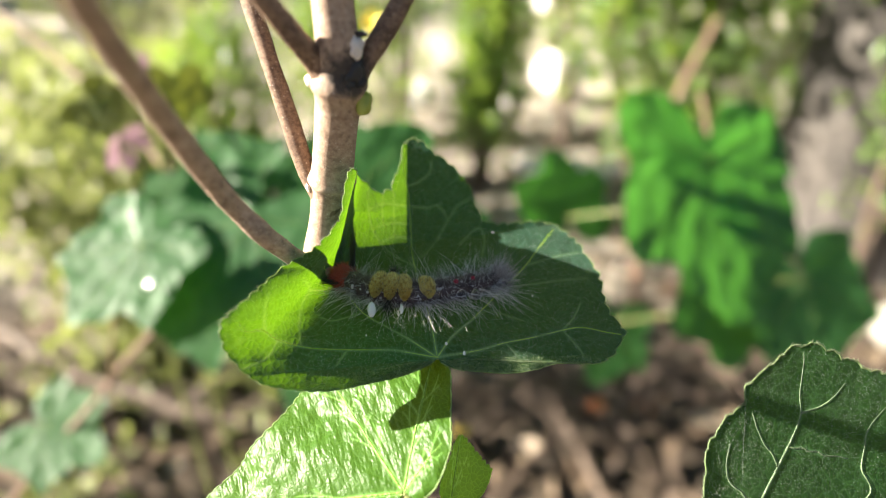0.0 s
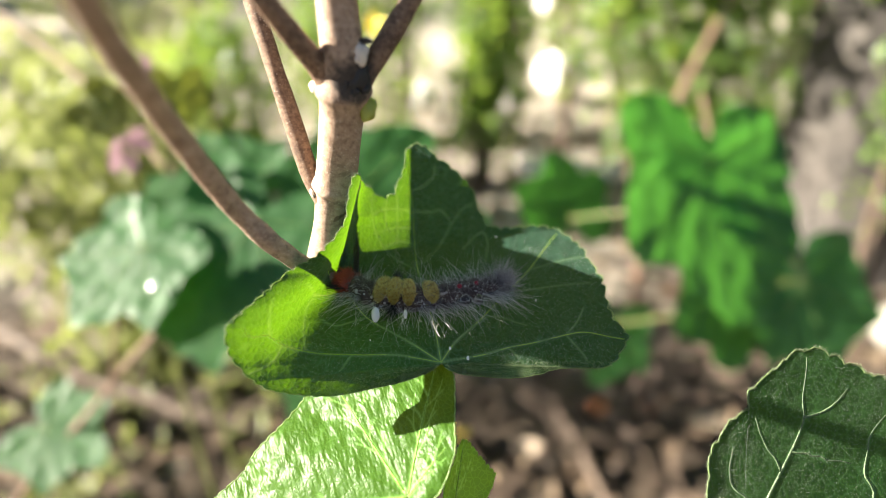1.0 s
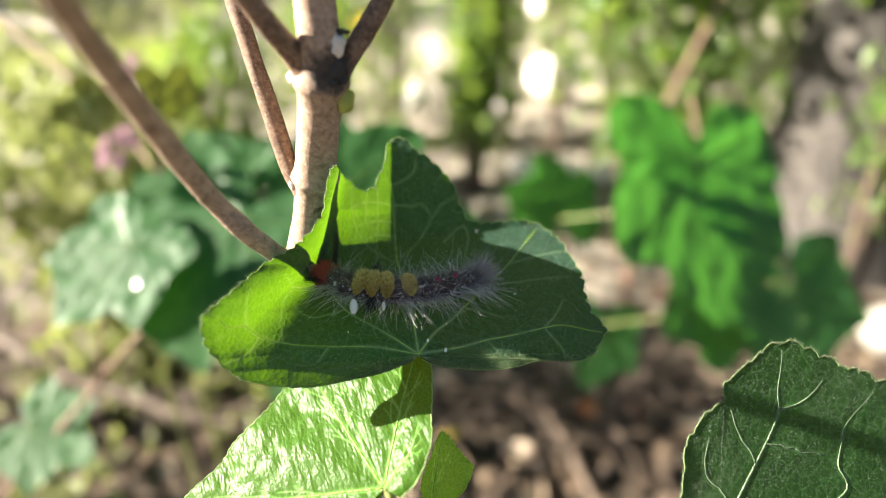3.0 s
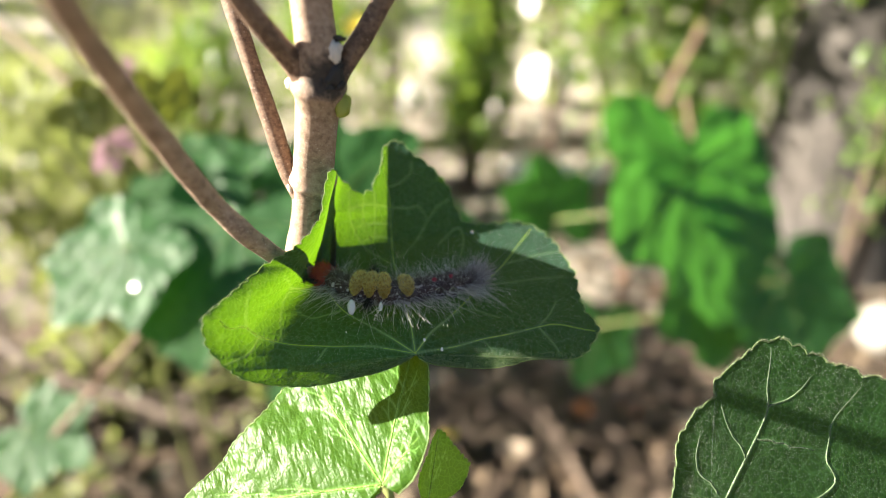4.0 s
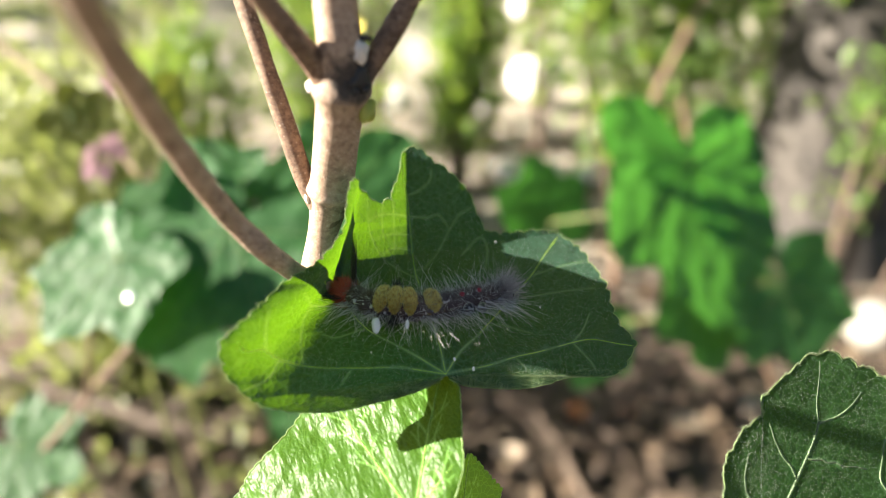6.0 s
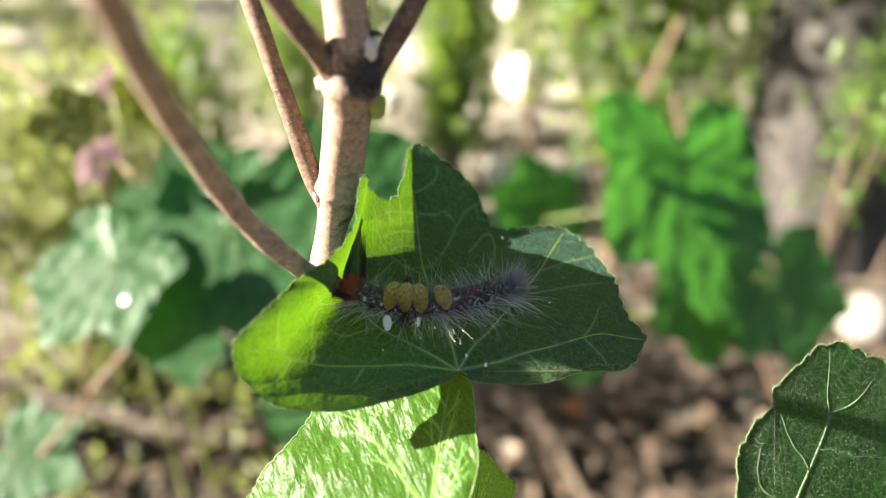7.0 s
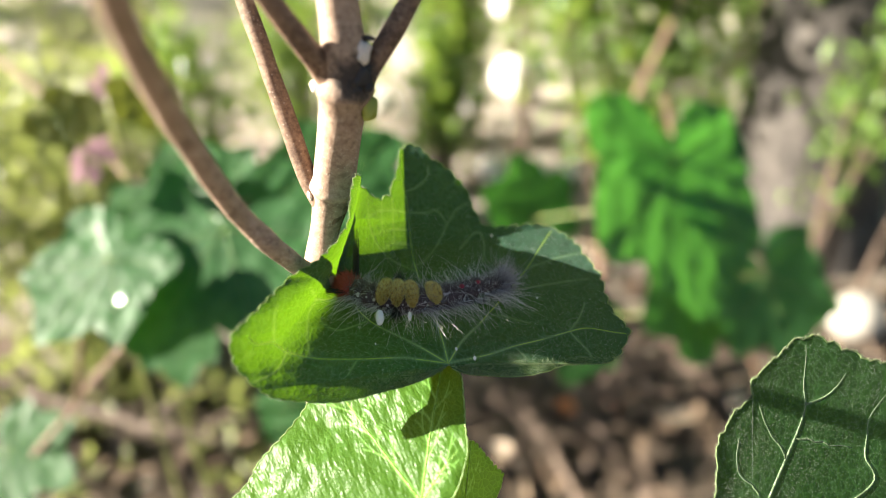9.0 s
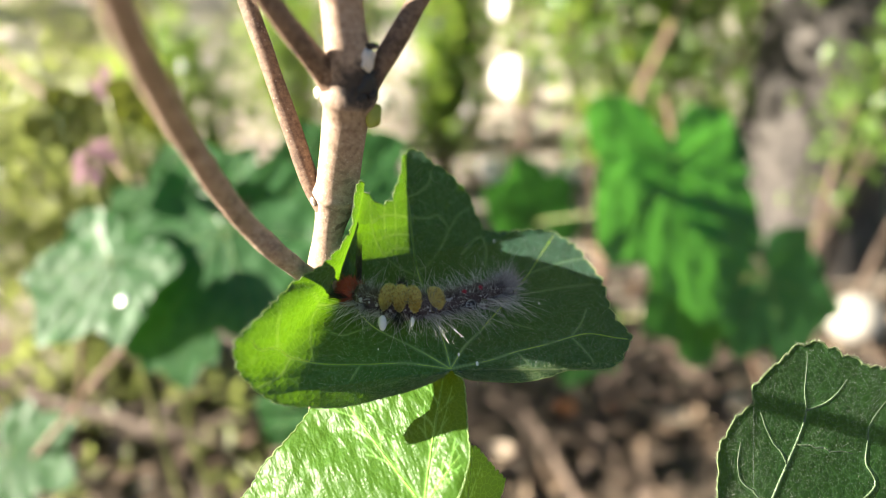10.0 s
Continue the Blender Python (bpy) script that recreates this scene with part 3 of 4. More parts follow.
# the caterpillar's leaf, from its notch round the two far lobes to the apex, then over the chewed part and the lifted lobe
FAR_SIDE = [(148, 0.8), (121, 3), (107, 6.8), (102, 10.4), (97, 13.9), (93, 16.7), (92, 20.3), (92, 22.9), (89, 25.2), (85, 26.3), (82, 27.2), (78, 26.2), (74, 25.5), (69, 25.5), (63, 26.1), (57, 25.9), (51, 26.1), (45, 25.7), (41, 25.3), (36, 24.3), (28, 22), (20, 20.8), (14, 22.6), (10, 25.3), (3, 28.2), (-1, 29.4), (-5, 31.5)]
CHEWED_SIDE = [(-9, 31.1), (-11, 28.3), (-14, 26.4), (-16, 25.1), (-21, 25.7), (-22, 27), (-23, 27.7), (-24, 28.9), (-26, 30.2), (-27, 30.1), (-31, 28), (-36, 25.3), (-44, 24.2), (-51, 24.4), (-60, 26.2), (-73, 28.9), (-80, 31.4), (-83, 31.5), (-88, 30.6), (-93, 28.5), (-98, 25.8), (-101, 22.8), (-105, 18.5), (-108, 14.5), (-110, 10.8), (-115, 6.7), (-122, 2.9), (-135, 0.7)]
MAIN_BLADE, MAIN_LEAF = built_leaf(Matrix.Identity(4), FAR_SIDE + CHEWED_SIDE, "dark green hairy lobed leaf, chewed and folded up at one side", BLADE, PALEVEIN,
                                   LOBE_VEINS, 1.9, 0.5, 0.35, 900, 150, 0.03, 0.06, MARGIN, 1500, vr=0.21, down=36000, down_mat=BRIGHTDOWN, nap=(0.05, 0.17, 0.014), thick=0.12, ridge=0.0,
                                   extra=BRANCH_VEINS, plush=((1.0, 8.0, 3000), (47.5, 53.0, 2300)), cupped=True)
GRAIN = plain("white grain", (0.80, 0.80, 0.77), 0.6)
for k, (u, v, size) in enumerate(((3.8, 0.6, 0.32), (1.2, 2.0, 0.26), (7.9, 18.0, 0.22), (-10.3, 3.2, 0.16), (13.6, 8.9, 0.18))):
    spot = MAIN_BLADE.place(np.array((u, v)), 0, 1.0) * 1000
    lump("grain", spot[0], spot[1] + size * 0.4, spot[2] + size * 0.4, size * 0.7, size, size * 0.6, GRAIN, "tiny white grain lying on the blade", 0.4, k, MAIN_LEAF, 2)
LOWER = [(146, 2.8), (111, 4.8), (84, 7.4), (74, 9.1), (62, 11.3), (53, 14.4), (46, 18.1), (40, 19.7), (31, 20.2), (21, 18.9), (9, 18.9), (-1, 21.4), (-11, 23.3), (-18, 24.6), (-26, 24.1), (-37, 24.4), (-46, 26.2), (-55, 28.2), (-62, 31.9), (-66, 35.4), (-70, 37.1), (-73, 33.1), (-73, 27.4), (-78, 21.2), (-91, 15.9), (-101, 11.5), (-105, 6.8), (-112, 3), (-139, 0.9)]
LOWER = [(a, l, float(np.interp(a, (-40, -22, 5, 38, 86), (0, -5, -7, -8, 0))), 0.5) for a, l in LOWER]
built_leaf(facing(-4.5, -16.8, 7.2, (-0.42, 0.5, 1), (-9.7, 15.9, -8.0)), LOWER, "bright glossy young leaf below the caterpillar's leaf", GLOSSY, YVEIN,
           ((7.5, 0.9), (12, 0.93), (19, 0.95), (3.5, 0.8)), 1.5, 0.35, 0.75, 600, 60, 0.05, 0.10, MARGIN, seed=5, vr=0.26, thick=0.5, ridge=0.0)
RIGHT = [(88, 2.8), (97, 11.5), (91, 21.9), (83, 32.1), (76, 40.8), (69, 46.2), (62, 45.1), (57, 42.5), (52, 42.5), (46, 41.8), (40, 39.1), (34, 36.2), (31, 34.4), (29, 33.4), (25, 32.8), (22, 31.4), (19, 31.4), (15, 30.6), (9, 30.4), (4, 29.9), (-1, 28.3), (-5, 25.7), (-10, 23.1), (-15, 21), (-15, 18.7), (-22, 17.4), (-28, 15.7), (-39, 13.2), (-49, 9.9), (-63, 7.8), (-85, 6.2), (-115, 5.3), (-141, 3.6), (-148, 1.5)]
RIGHT = [(a, l, 0, -0.2) for a, l in RIGHT]
built_leaf(facing(42.6, -25.2, 2.5, (0.08, 0.14, 1), (10.2, 27.4, -2.5)), RIGHT, "dark green downy scalloped leaf with pale veins", FRONT, FRONTVEIN,
           ([(17.6, 0.0), (17.6, 0.22), (17.6, 0.52), (17.8, 0.66), (18.5, 0.76), (19.2, 0.96)], [(5.3, 0.0), (6.2, 0.25), (7.6, 0.47), (9.4, 0.51), (10.6, 0.63), (11.3, 0.73), (11.9, 0.92)]), 3.2, 0.7, 0.3, 600, 60, 0, 0.13, FRONTRIM, fuzz=2600, seed=3, vr=0.3, down=15000, nap=(0.03, 0.065, 0.026), lean=0.22, ridge=-0.02, thick=0.8, down_mat=PALEDOWN,
           extra=([(17.8, 0.66), (16.7, 0.75), (16.3, 0.81), (16.2, 0.88)], [(17.6, 0.38), (20.0, 0.48), (21.4, 0.62), (22.2, 0.78)], [(21.0, 0.2), (25.5, 0.44), (26.1, 0.64), (25.3, 0.78)], [(17.5, 0.49), (16.0, 0.51), (13.3, 0.52), (10.5, 0.53)]))
YOUNG = [(124, 0.6), (73, 3), (61, 5.8), (44, 8.8), (28, 9.1), (13, 10), (1, 11.1), (-5, 9.3), (-10, 7.2), (-22, 5.3), (-39, 3.4), (-63, 1.4)]
YOUNG = [(a, l, 0, -0.3) for a, l in YOUNG]
built_leaf(facing(1.7, -23.2, -3, (0.45, 0.15, 1), (1.8, 10.7, -2)), YOUNG, "small toothed young green leaf", SMALL, YVEIN, ((6, 0.95),), 0.9, 1.3, 0.3, 320, 24, 0.14, 0.06, seed=7, vr=0.14)
WATER = plain("water film", (0.25, 0.3, 0.27), 0.16, Coat_Weight=1.0, Coat_Roughness=0.14)
PETIOLE = plain("leaf stalk", (0.20, 0.22, 0.07), 0.45)
limb("petiole", [(0, 0.3, -0.3), (-0.5, -0.2, -4), (-8, 0, -10), (-18, -3, -11.5), (-22, -4, -12.5)], 0.55, 0.75, PETIOLE, sides=10)
limb("petiole", [(-4.5, -16.8, 7.2), (-3.6, -19, 6.5), (-8, -24, -2), (-18, -30, -14), (-27, -34, -22)], 0.6, 0.8, PETIOLE, sides=10)
limb("petiole", [(42.6, -25.2, 2.5), (36, -32, -2), (15, -44, -14), (-12, -52, -26), (-31, -60, -33)], 0.7, 0.9, PETIOLE, sides=10)
limb("petiole", [(1.7, -23.2, -3), (0.5, -27, -4.5), (-10, -32, -12), (-28, -40, -24)], 0.4, 0.6, PETIOLE, sides=10)


# ---- the caterpillar ----
def caterpillar():
    rng = np.random.default_rng(4)
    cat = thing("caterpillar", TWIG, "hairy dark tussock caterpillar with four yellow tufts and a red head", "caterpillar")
    tree = BVHTree.FromPolygons([v.co for v in MAIN_LEAF.data.vertices], [tuple(p.vertices) for p in MAIN_LEAF.data.polygons])

    def rest(x, y):
        eye = Vector(CuppedBlade.FRONT) / 1000
        hit, normal, *other = tree.ray_cast(eye, (Vector((x / 1000, y / 1000, 0)) - eye).normalized())
        if hit is None:
            return np.array((x, y, -5.0)), np.array((0.24, 0.6, 0.77))
        normal = normal if normal.z > 0 else -normal
        return np.array(hit) * 1000, np.array(normal)

    line = spline([(-13.6, 10.6), (-10.9, 9.2), (-7.0, 8.2), (-2.9, 8.2), (1.1, 8.8), (5.0, 9.7), (8.4, 10.7)], 72)
    fat = np.interp(np.linspace(0, 1, 72), [0, 0.08, 0.35, 0.8, 1], [1.3, 1.7, 1.95, 1.8, 1.1])
    up = np.array((0.15, 0.66, 0.74))
    up /= np.linalg.norm(up)
    spine = np.array([rest(x, y)[0] for x, y in line])
    kernel = np.hanning(21) / np.hanning(21).sum()
    for c in range(3):
        spine[:, c] = np.convolve(np.pad(spine[:, c], 10, mode="edge"), kernel, "valid")
    spine = spine + up * (fat * 0.92)[:, None]
    ring = 1 + 0.07 * np.cos(np.linspace(0, 11 * 2 * math.pi, 72))
    skin = Nodes("caterpillar skin")
    spots = skin.ramp(skin.voronoi(1700), (0.0, 1.0), (0.3, 0.0))
    skin.link(skin.mix(skin.math("MULTIPLY", spots, 0.55), (0.045, 0.022, 0.024), (0.32, 0.27, 0.28)), skin.bsdf.inputs["Base Color"])
    skin.bsdf.inputs["Roughness"].default_value = 0.45
    skin.bump(skin.noise(2500), 0.8, 0.0003)
    part("body", tube_mesh("body", spine / 1000, fat * ring / 1000, 24, 0.12), skin.mat, cat)
    tang = np.gradient(spine, axis=0)
    tang /= np.linalg.norm(tang, axis=1)[:, None]
    side = np.cross(tang, up)
    side /= np.linalg.norm(side, axis=1)[:, None]
    top = np.cross(side, tang)

    def at(f):
        i = int(round(f * 71))
        return spine[i], tang[i], side[i], top[i], fat[i]

    # the dense brushes on the back
    straw = Nodes("yellow bristles")
    straw.link(straw.mix(straw.ramp(straw.noise(2300, 4), (0.38, 0.0), (0.52, 1.0)), (0.62, 0.38, 0.08), (1.0, 0.88, 0.36)), straw.bsdf.inputs["Base Color"])
    straw.bsdf.inputs["Roughness"].default_value = 0.7
    for f, half, tall, wide in ((0.262, 0.98, 1.9, 2.2), (0.336, 0.95, 2.0, 2.25), (0.410, 0.95, 1.9, 2.2), (0.530, 1.2, 1.6, 1.9)):
        c, t, s, u, r = at(f)
        n = 2800
        a = rng.uniform(-1, 1, n)
        b = rng.uniform(-1, 1, n)
        keep = a * a + b * b < 1
        a, b = a[keep], b[keep]
        roots = c + t * (a * half * 0.8)[:, None] + s * (b * wide * 0.75)[:, None] + u * (r * 0.6 * np.sqrt(1 - 0.7 * b * b))[:, None]
        ways = u + t * (a * 0.28)[:, None] + s * (b * 0.85)[:, None] + rng.normal(0, 0.07, (len(a), 3))
        long = tall * rng.uniform(0.80, 1.04, len(a)) * np.sqrt(1.08 - 0.45 * (a * a + b * b))
        part("tuft", hair_mesh("tuft", roots, ways, long, 0.058, curl=0.08, seed=int(f * 100)), straw.mat, cat, "dense straw-yellow bristle tuft")

    def globe(name, c, r, mat, label="", squash=(1, 1, 1), rough=0.0):
        return lump(name, *c, r * squash[0], r * squash[1], r * squash[2], mat, label, rough, 2, cat, 3)

    # the head, furred red
    red = plain("red head fur", (0.44, 0.075, 0.055), 0.5)
    c, t, s, u, r = at(0.0)
    head = globe("head", c - t * 0.3 + u * 0.5, 1.75, red, "rusty red furred head", rough=0.1)
    ways = rng.normal(0, 1, (1500, 3))
    ways /= np.linalg.norm(ways, axis=1)[:, None]
    ways = ways[(ways @ up) > -0.5]
    part("head_fur", hair_mesh("head_fur", c - t * 0.3 + u * 0.5 + ways * 1.75, ways - t * 0.3, rng.uniform(0.35, 1.1, len(ways)), 0.045, seed=3), red, head)

    ink = plain("black plume hair", (0.012, 0.009, 0.009), 0.5)

    def plume(root, way, long, n, spread, label, mat=ink, radius=0.045):
        roots = np.asarray(root) + rng.normal(0, 0.22, (n, 3))
        ways = np.asarray(way) + rng.normal(0, spread, (n, 3))
        return part("hair_pencil", hair_mesh("hair_pencil", roots, ways, rng.uniform(0.55, 1.05, n) * long, radius, curl=0.06, seed=n), mat, cat, label)

    plume(c + t * 0.6 + s * -1.0 + u * 0.4, (0.03, 0.96, 0.12), 8.2, 100, 0.022, "long black hair pencil beside the head")
    plume(c + t * 0.2 + s * 1.1 + u * 0.6, (-0.95, 0.05, 0.3), 5.2, 56, 0.05, "long black hair pencil beside the head")
    plume(c - t * 0.8 + s * -0.9 + u * 0.5, (-0.42, 0.7, 0.5), 3.6, 26, 0.22, "sparse black plume in front of the head")
    c1, t1, s1, u1, r1 = at(0.345)
    plume(c1 - s1 * 2.0 + u1 * 1.0, -s1 * 0.9 + u1 * 0.6, 2.4, 120, 0.3, "short black side tuft")
    plume(c1 + s1 * 1.9 + u1 * 0.3, s1 * 1.0 + u1 * 0.3, 3.3, 130, 0.25, "short black side tuft")

    # long pale hairs from the warts along both sides
    pale = plain("pale caterpillar hair", (0.72, 0.69, 0.68), 0.45)
    grey = plain("grey caterpillar hair", (0.17, 0.138, 0.142), 0.5)
    for name, mat, n, low, high, radius, lift in (("side_hair", pale, 500, 2.0, 7.6, 0.033, 0.7), ("side_hair", grey, 440, 1.0, 4.4, 0.03, 0.9)):
        i = rng.integers(2, 70, n)
        way = np.where(rng.uniform(0, 1, n) < 0.66, 1.0, -1.0)
        roots = spine[i] + side[i] * (fat[i] * 0.9 * way)[:, None] + top[i] * (fat[i] * rng.uniform(-0.2, 0.35, n))[:, None]
        out = side[i] * way[:, None] + top[i] * rng.uniform(0.05, lift, n)[:, None] + tang[i] * (rng.normal(0.05, 0.6, n) + 0.5 * (i / 71 - 0.45))[:, None]
        long = rng.uniform(low, high, n) * np.where(way > 0, 1.0, 0.72)
        tagged(part(name, hair_mesh(name, roots, out, long, radius, droop=(0, -0.08, 0.03), curl=0.32, seed=n, steps=5), mat, cat, "long thin pale hairs" if mat == pale else "thin grey hairs"), kind="stuff")
    n = 1300
    i = rng.integers(4, 70, n)
    roots = spine[i] + top[i] * (fat[i] * 0.85)[:, None] + side[i] * (fat[i] * rng.uniform(-0.6, 0.6, n))[:, None]
    out = top[i] * 0.8 + side[i] * rng.normal(0, 0.7, n)[:, None] + tang[i] * rng.normal(0.1, 0.5, n)[:, None]
    tagged(part("back_hair", hair_mesh("back_hair", roots, out, rng.uniform(0.8, 2.4, n), 0.022, seed=9), grey, cat, "short grey hairs on the back"), kind="stuff")
    n = 520
    i = rng.integers(4, 70, n)
    b = rng.uniform(-1.3, 1.5, n)
    roots = spine[i] + top[i] * (fat[i] * np.cos(b))[:, None] + side[i] * (fat[i] * np.sin(b))[:, None]
    out = rng.normal(0, 0.8, (n, 3)) + top[i] * np.cos(b)[:, None] + side[i] * np.sin(b)[:, None]
    tagged(part("back_hair", hair_mesh("back_hair", roots, out, rng.uniform(0.5, 1.9, n), 0.028, curl=0.7, seed=19, steps=4), pale, cat, "short pale hairs on the back"), kind="stuff")
    # the tail's brush
    c, t, s, u, r = at(1.0)
    brush = plain("tail brush hair", (0.38, 0.33, 0.34), 0.5)
    n = 620
    ways = rng.normal(0, 0.62, (n, 3)) + t * 0.55 + u * 0.45 - s * 0.1
    part("tail_tuft", hair_mesh("tail_tuft", c + rng.normal(0, 0.7, (n, 3)), ways, rng.uniform(1.8, 4.8, n), 0.046, curl=0.15, seed=8), brush, cat, "grey-brown brush of hairs at the tail")
    n = 160
    ways = rng.normal(0, 0.7, (n, 3)) + t * 0.6 + u * 0.3
    part("tail_tuft", hair_mesh("tail_tuft", c + rng.normal(0, 0.6, (n, 3)), ways, rng.uniform(2.5, 5.0, n), 0.026, curl=0.15, seed=18), pale, cat, "pale hairs at the tail")
    # red glands, pale warts
    gland = plain("red gland", (0.42, 0.01, 0.04), 0.3)
    for f in (0.70, 0.80):
        c, t, s, u, r = at(f)
        globe("gland", c + u * r * 0.95, 0.42, gland, "small crimson gland")
    wart = plain("pale wart", (0.5, 0.46, 0.47), 0.4)
    for k in range(46):
        f = rng.uniform(0.1, 0.95)
        c, t, s, u, r = at(f)
        b = rng.uniform(-0.9, 1.0)
        globe("wart", c + s * (r * math.sin(b * 1.5)) + u * (r * math.cos(b * 1.5)), rng.uniform(0.12, 0.26), wart)
    # drops of dew held by the hairs
    dew = plain("dew", (1, 1, 1), 0.0, Transmission_Weight=1.0, IOR=1.33)
    milk = plain("milky drop", (0.88, 0.88, 0.86), 0.15, Transmission_Weight=0.35, IOR=1.33)
    for f, b, out, size, squash, mat in ((0.275, 1, 4.7, 0.76, (0.8, 1.5, 0.7), milk), (0.40, 1, 3.9, 0.42, (0.7, 1.6, 0.7), milk), (0.355, 1, 1.1, 0.5, (1, 1, 1), dew),
                                         (0.50, 1, 1.9, 0.45, (1.2, 1, 1), dew), (0.70, 1, 2.5, 0.9, (1, 1, 1), dew), (0.775, 1, 2.9, 0.75, (1, 1.2, 1), dew), (0.58, 1, 1.6, 0.5, (1, 1, 1), dew),
                                         (0.975, 1, 1.8, 0.75, (1, 1, 1), dew), (0.955, -1, -0.3, 0.6, (1, 1, 1), dew), (0.07, -1, 0.2, 0.55, (1, 1, 1), dew), (0.26, 1, 1.7, 0.5, (1, 1, 1), dew)):
        c, t, s, u, r = at(f)
        drop = lump("dew_drop", *(c + s * (b * out) + u * 1.5), size * squash[0], size * squash[1], size * squash[2], mat, "clear drop of dew caught in the hairs" if mat == dew else "milky white drop caught in the hairs", 0.05, 2, cat, 4)


caterpillar()

# ---- the garden behind ----
def scatter_mesh(name, centres, sizes, seed, narrow=0.45, fold=0.25, flat=0.0, tilt=None):
    """Many small pointed leaves in one mesh, four faces each, turned at random."""
    rng = np.random.default_rng(seed)
    n = len(centres)
    way = rng.normal(0, 1, (n, 3))
    way[:, 2] = way[:, 2] * (1 - flat)
    if tilt is not None:
        way = way + np.asarray(tilt)
    way /= np.linalg.norm(way, axis=1)[:, None]
    other = rng.normal(0, 1, (n, 3))
    other[:, 2] *= 1 - flat
    side = np.cross(way, (0, 0, 1.0)) if flat > 0.5 else np.cross(way, other)
    side /= np.linalg.norm(side, axis=1)[:, None] + 1e-9
    up = np.cross(side, way)
    sz = np.broadcast_to(sizes, n)[:, None]
    c = np.asarray(centres)
    shape = ((0, 0, 0), (0.35, narrow * 0.5, fold * 0.3), (0.35, -narrow * 0.5, fold * 0.3), (0.42, 0, 0), (0.75, narrow * 0.36, fold * 0.2), (0.75, -narrow * 0.36, fold * 0.2), (1, 0, -0.1))
    verts = np.stack([c + sz * (way * a + side * b + up * d) for a, b, d in shape], 1).reshape(-1, 3)
    one = np.array([(0, 3, 1, 1), (0, 2, 3, 3), (3, 6, 4, 1), (3, 2, 5, 6)])
    faces = [tuple(dict.fromkeys(int(v) + 7 * k for v in f)) for k in range(n) for f in one]
    me = bpy.data.meshes.new(name)
    me.from_pydata(verts.tolist(), [], faces)
    me.update()
    return me


def spray_shrub(x, y, tall, wide, stems, leaves, size, mat, label, seed, low=0.1, lean=(0, 0), name="garden_shrub", narrow=0.45, deep=None):
    """A loose shrub: several thin arching stems and their many small leaves."""
    rng = np.random.default_rng(seed)
    plant = thing(name, Matrix.Translation((x, y, 0)), label, "shrub")
    spots = []
    for k in range(stems):
        foot = rng.normal(0, 0.12, 2) * wide
        head = foot + rng.uniform(-0.5, 0.5, 2) * (wide, deep or wide * 0.7) + lean
        h = tall * rng.uniform(0.65, 1.0)
        path = spline([(foot[0], foot[1], -0.02), (*(foot * 0.6 + head * 0.4 + rng.normal(0, 0.02, 2)), h * 0.5), (*head, h), (*(head + (head - foot) * 0.25), h * 0.97)], 24)
        part("stem", tube_mesh("stem", path, np.linspace(0.006, 0.0015, 24) * (0.6 + tall), 6), DEADWOOD, plant)
        per = leaves // stems
        i = rng.integers(int(24 * low), 24, per)
        spots.append(path[i] + rng.normal(0, 0.028 + 0.035 * wide, (per, 3)) * (1, 1, 1.2))
    spots = np.vstack(spots)
    spots[:, 2] = np.maximum(spots[:, 2], 0.01)
    tagged(part("foliage", scatter_mesh("foliage", spots, rng.uniform(0.6, 1.25, len(spots)) * size, seed, narrow), mat, plant, smooth=False), kind="stuff")
    return plant


spray_shrub(0.10, 1.75, 0.95, 0.13, 10, 2600, 0.045, TINYLEAF, "airy shrub of narrow upright sunlit shoots", 21, 0.2)
spray_shrub(0.55, 1.55, 0.85, 0.42, 16, 3600, 0.04, TINYLEAF, "airy shrub of yellow-green sunlit shoots", 22, 0.25)
spray_shrub(0.80, 1.12, 0.62, 0.14, 6, 260, 0.035, TINYLEAF, "small loose yellow-green shoots", 31, 0.4)
spray_shrub(-0.14, 2.1, 0.75, 0.26, 8, 700, 0.04, TINYLEAF, "airy shrub of yellow-green sunlit shoots", 23, 0.2)
spray_shrub(-0.75, 1.7, 0.32, 0.60, 16, 1200, 0.045, STRAWLEAF, "low sunlit yellow-green shrub", 24, 0.05)
spray_shrub(-1.5, 3.6, 0.4, 0.9, 16, 1000, 0.05, STRAWLEAF, "tall sunlit yellow-green shrub", 25, 0.1)
spray_shrub(-0.45, 2.6, 0.32, 0.5, 9, 360, 0.045, STRAWLEAF, "loose sunlit yellow-green shrub", 26, 0.1)
spray_shrub(1.05, 1.9, 0.9, 0.5, 12, 2600, 0.04, TINYLEAF, "airy shrub of yellow-green sunlit shoots", 27, 0.2)
spray_shrub(0.25, 3.1, 0.7, 0.5, 10, 800, 0.05, TINYLEAF, "airy shrub of yellow-green sunlit shoots", 28, 0.2)
spray_shrub(0.9, 3.4, 1.2, 0.8, 14, 2600, 0.05, TINYLEAF, "tall loose green garden shrub", 29, 0.1)
spray_shrub(0.24, 2.25, 0.75, 0.07, 5, 260, 0.04, TINYLEAF, "thin upright green shoots", 33, 0.2)
spray_shrub(0.36, 1.95, 0.7, 0.06, 4, 200, 0.04, TINYLEAF, "thin upright green shoots", 34, 0.3)
spray_shrub(0.42, 2.7, 0.8, 0.10, 6, 260, 0.045, STRAWLEAF, "thin upright yellowish shoots", 35, 0.2)
spray_shrub(-0.34, 2.2, 0.6, 0.22, 8, 800, 0.04, TINYLEAF, "thin upright green shoots", 36, 0.2)
spray_shrub(-0.24, 1.75, 0.5, 0.14, 7, 520, 0.035, TINYLEAF, "thin upright green shoots", 37, 0.2)
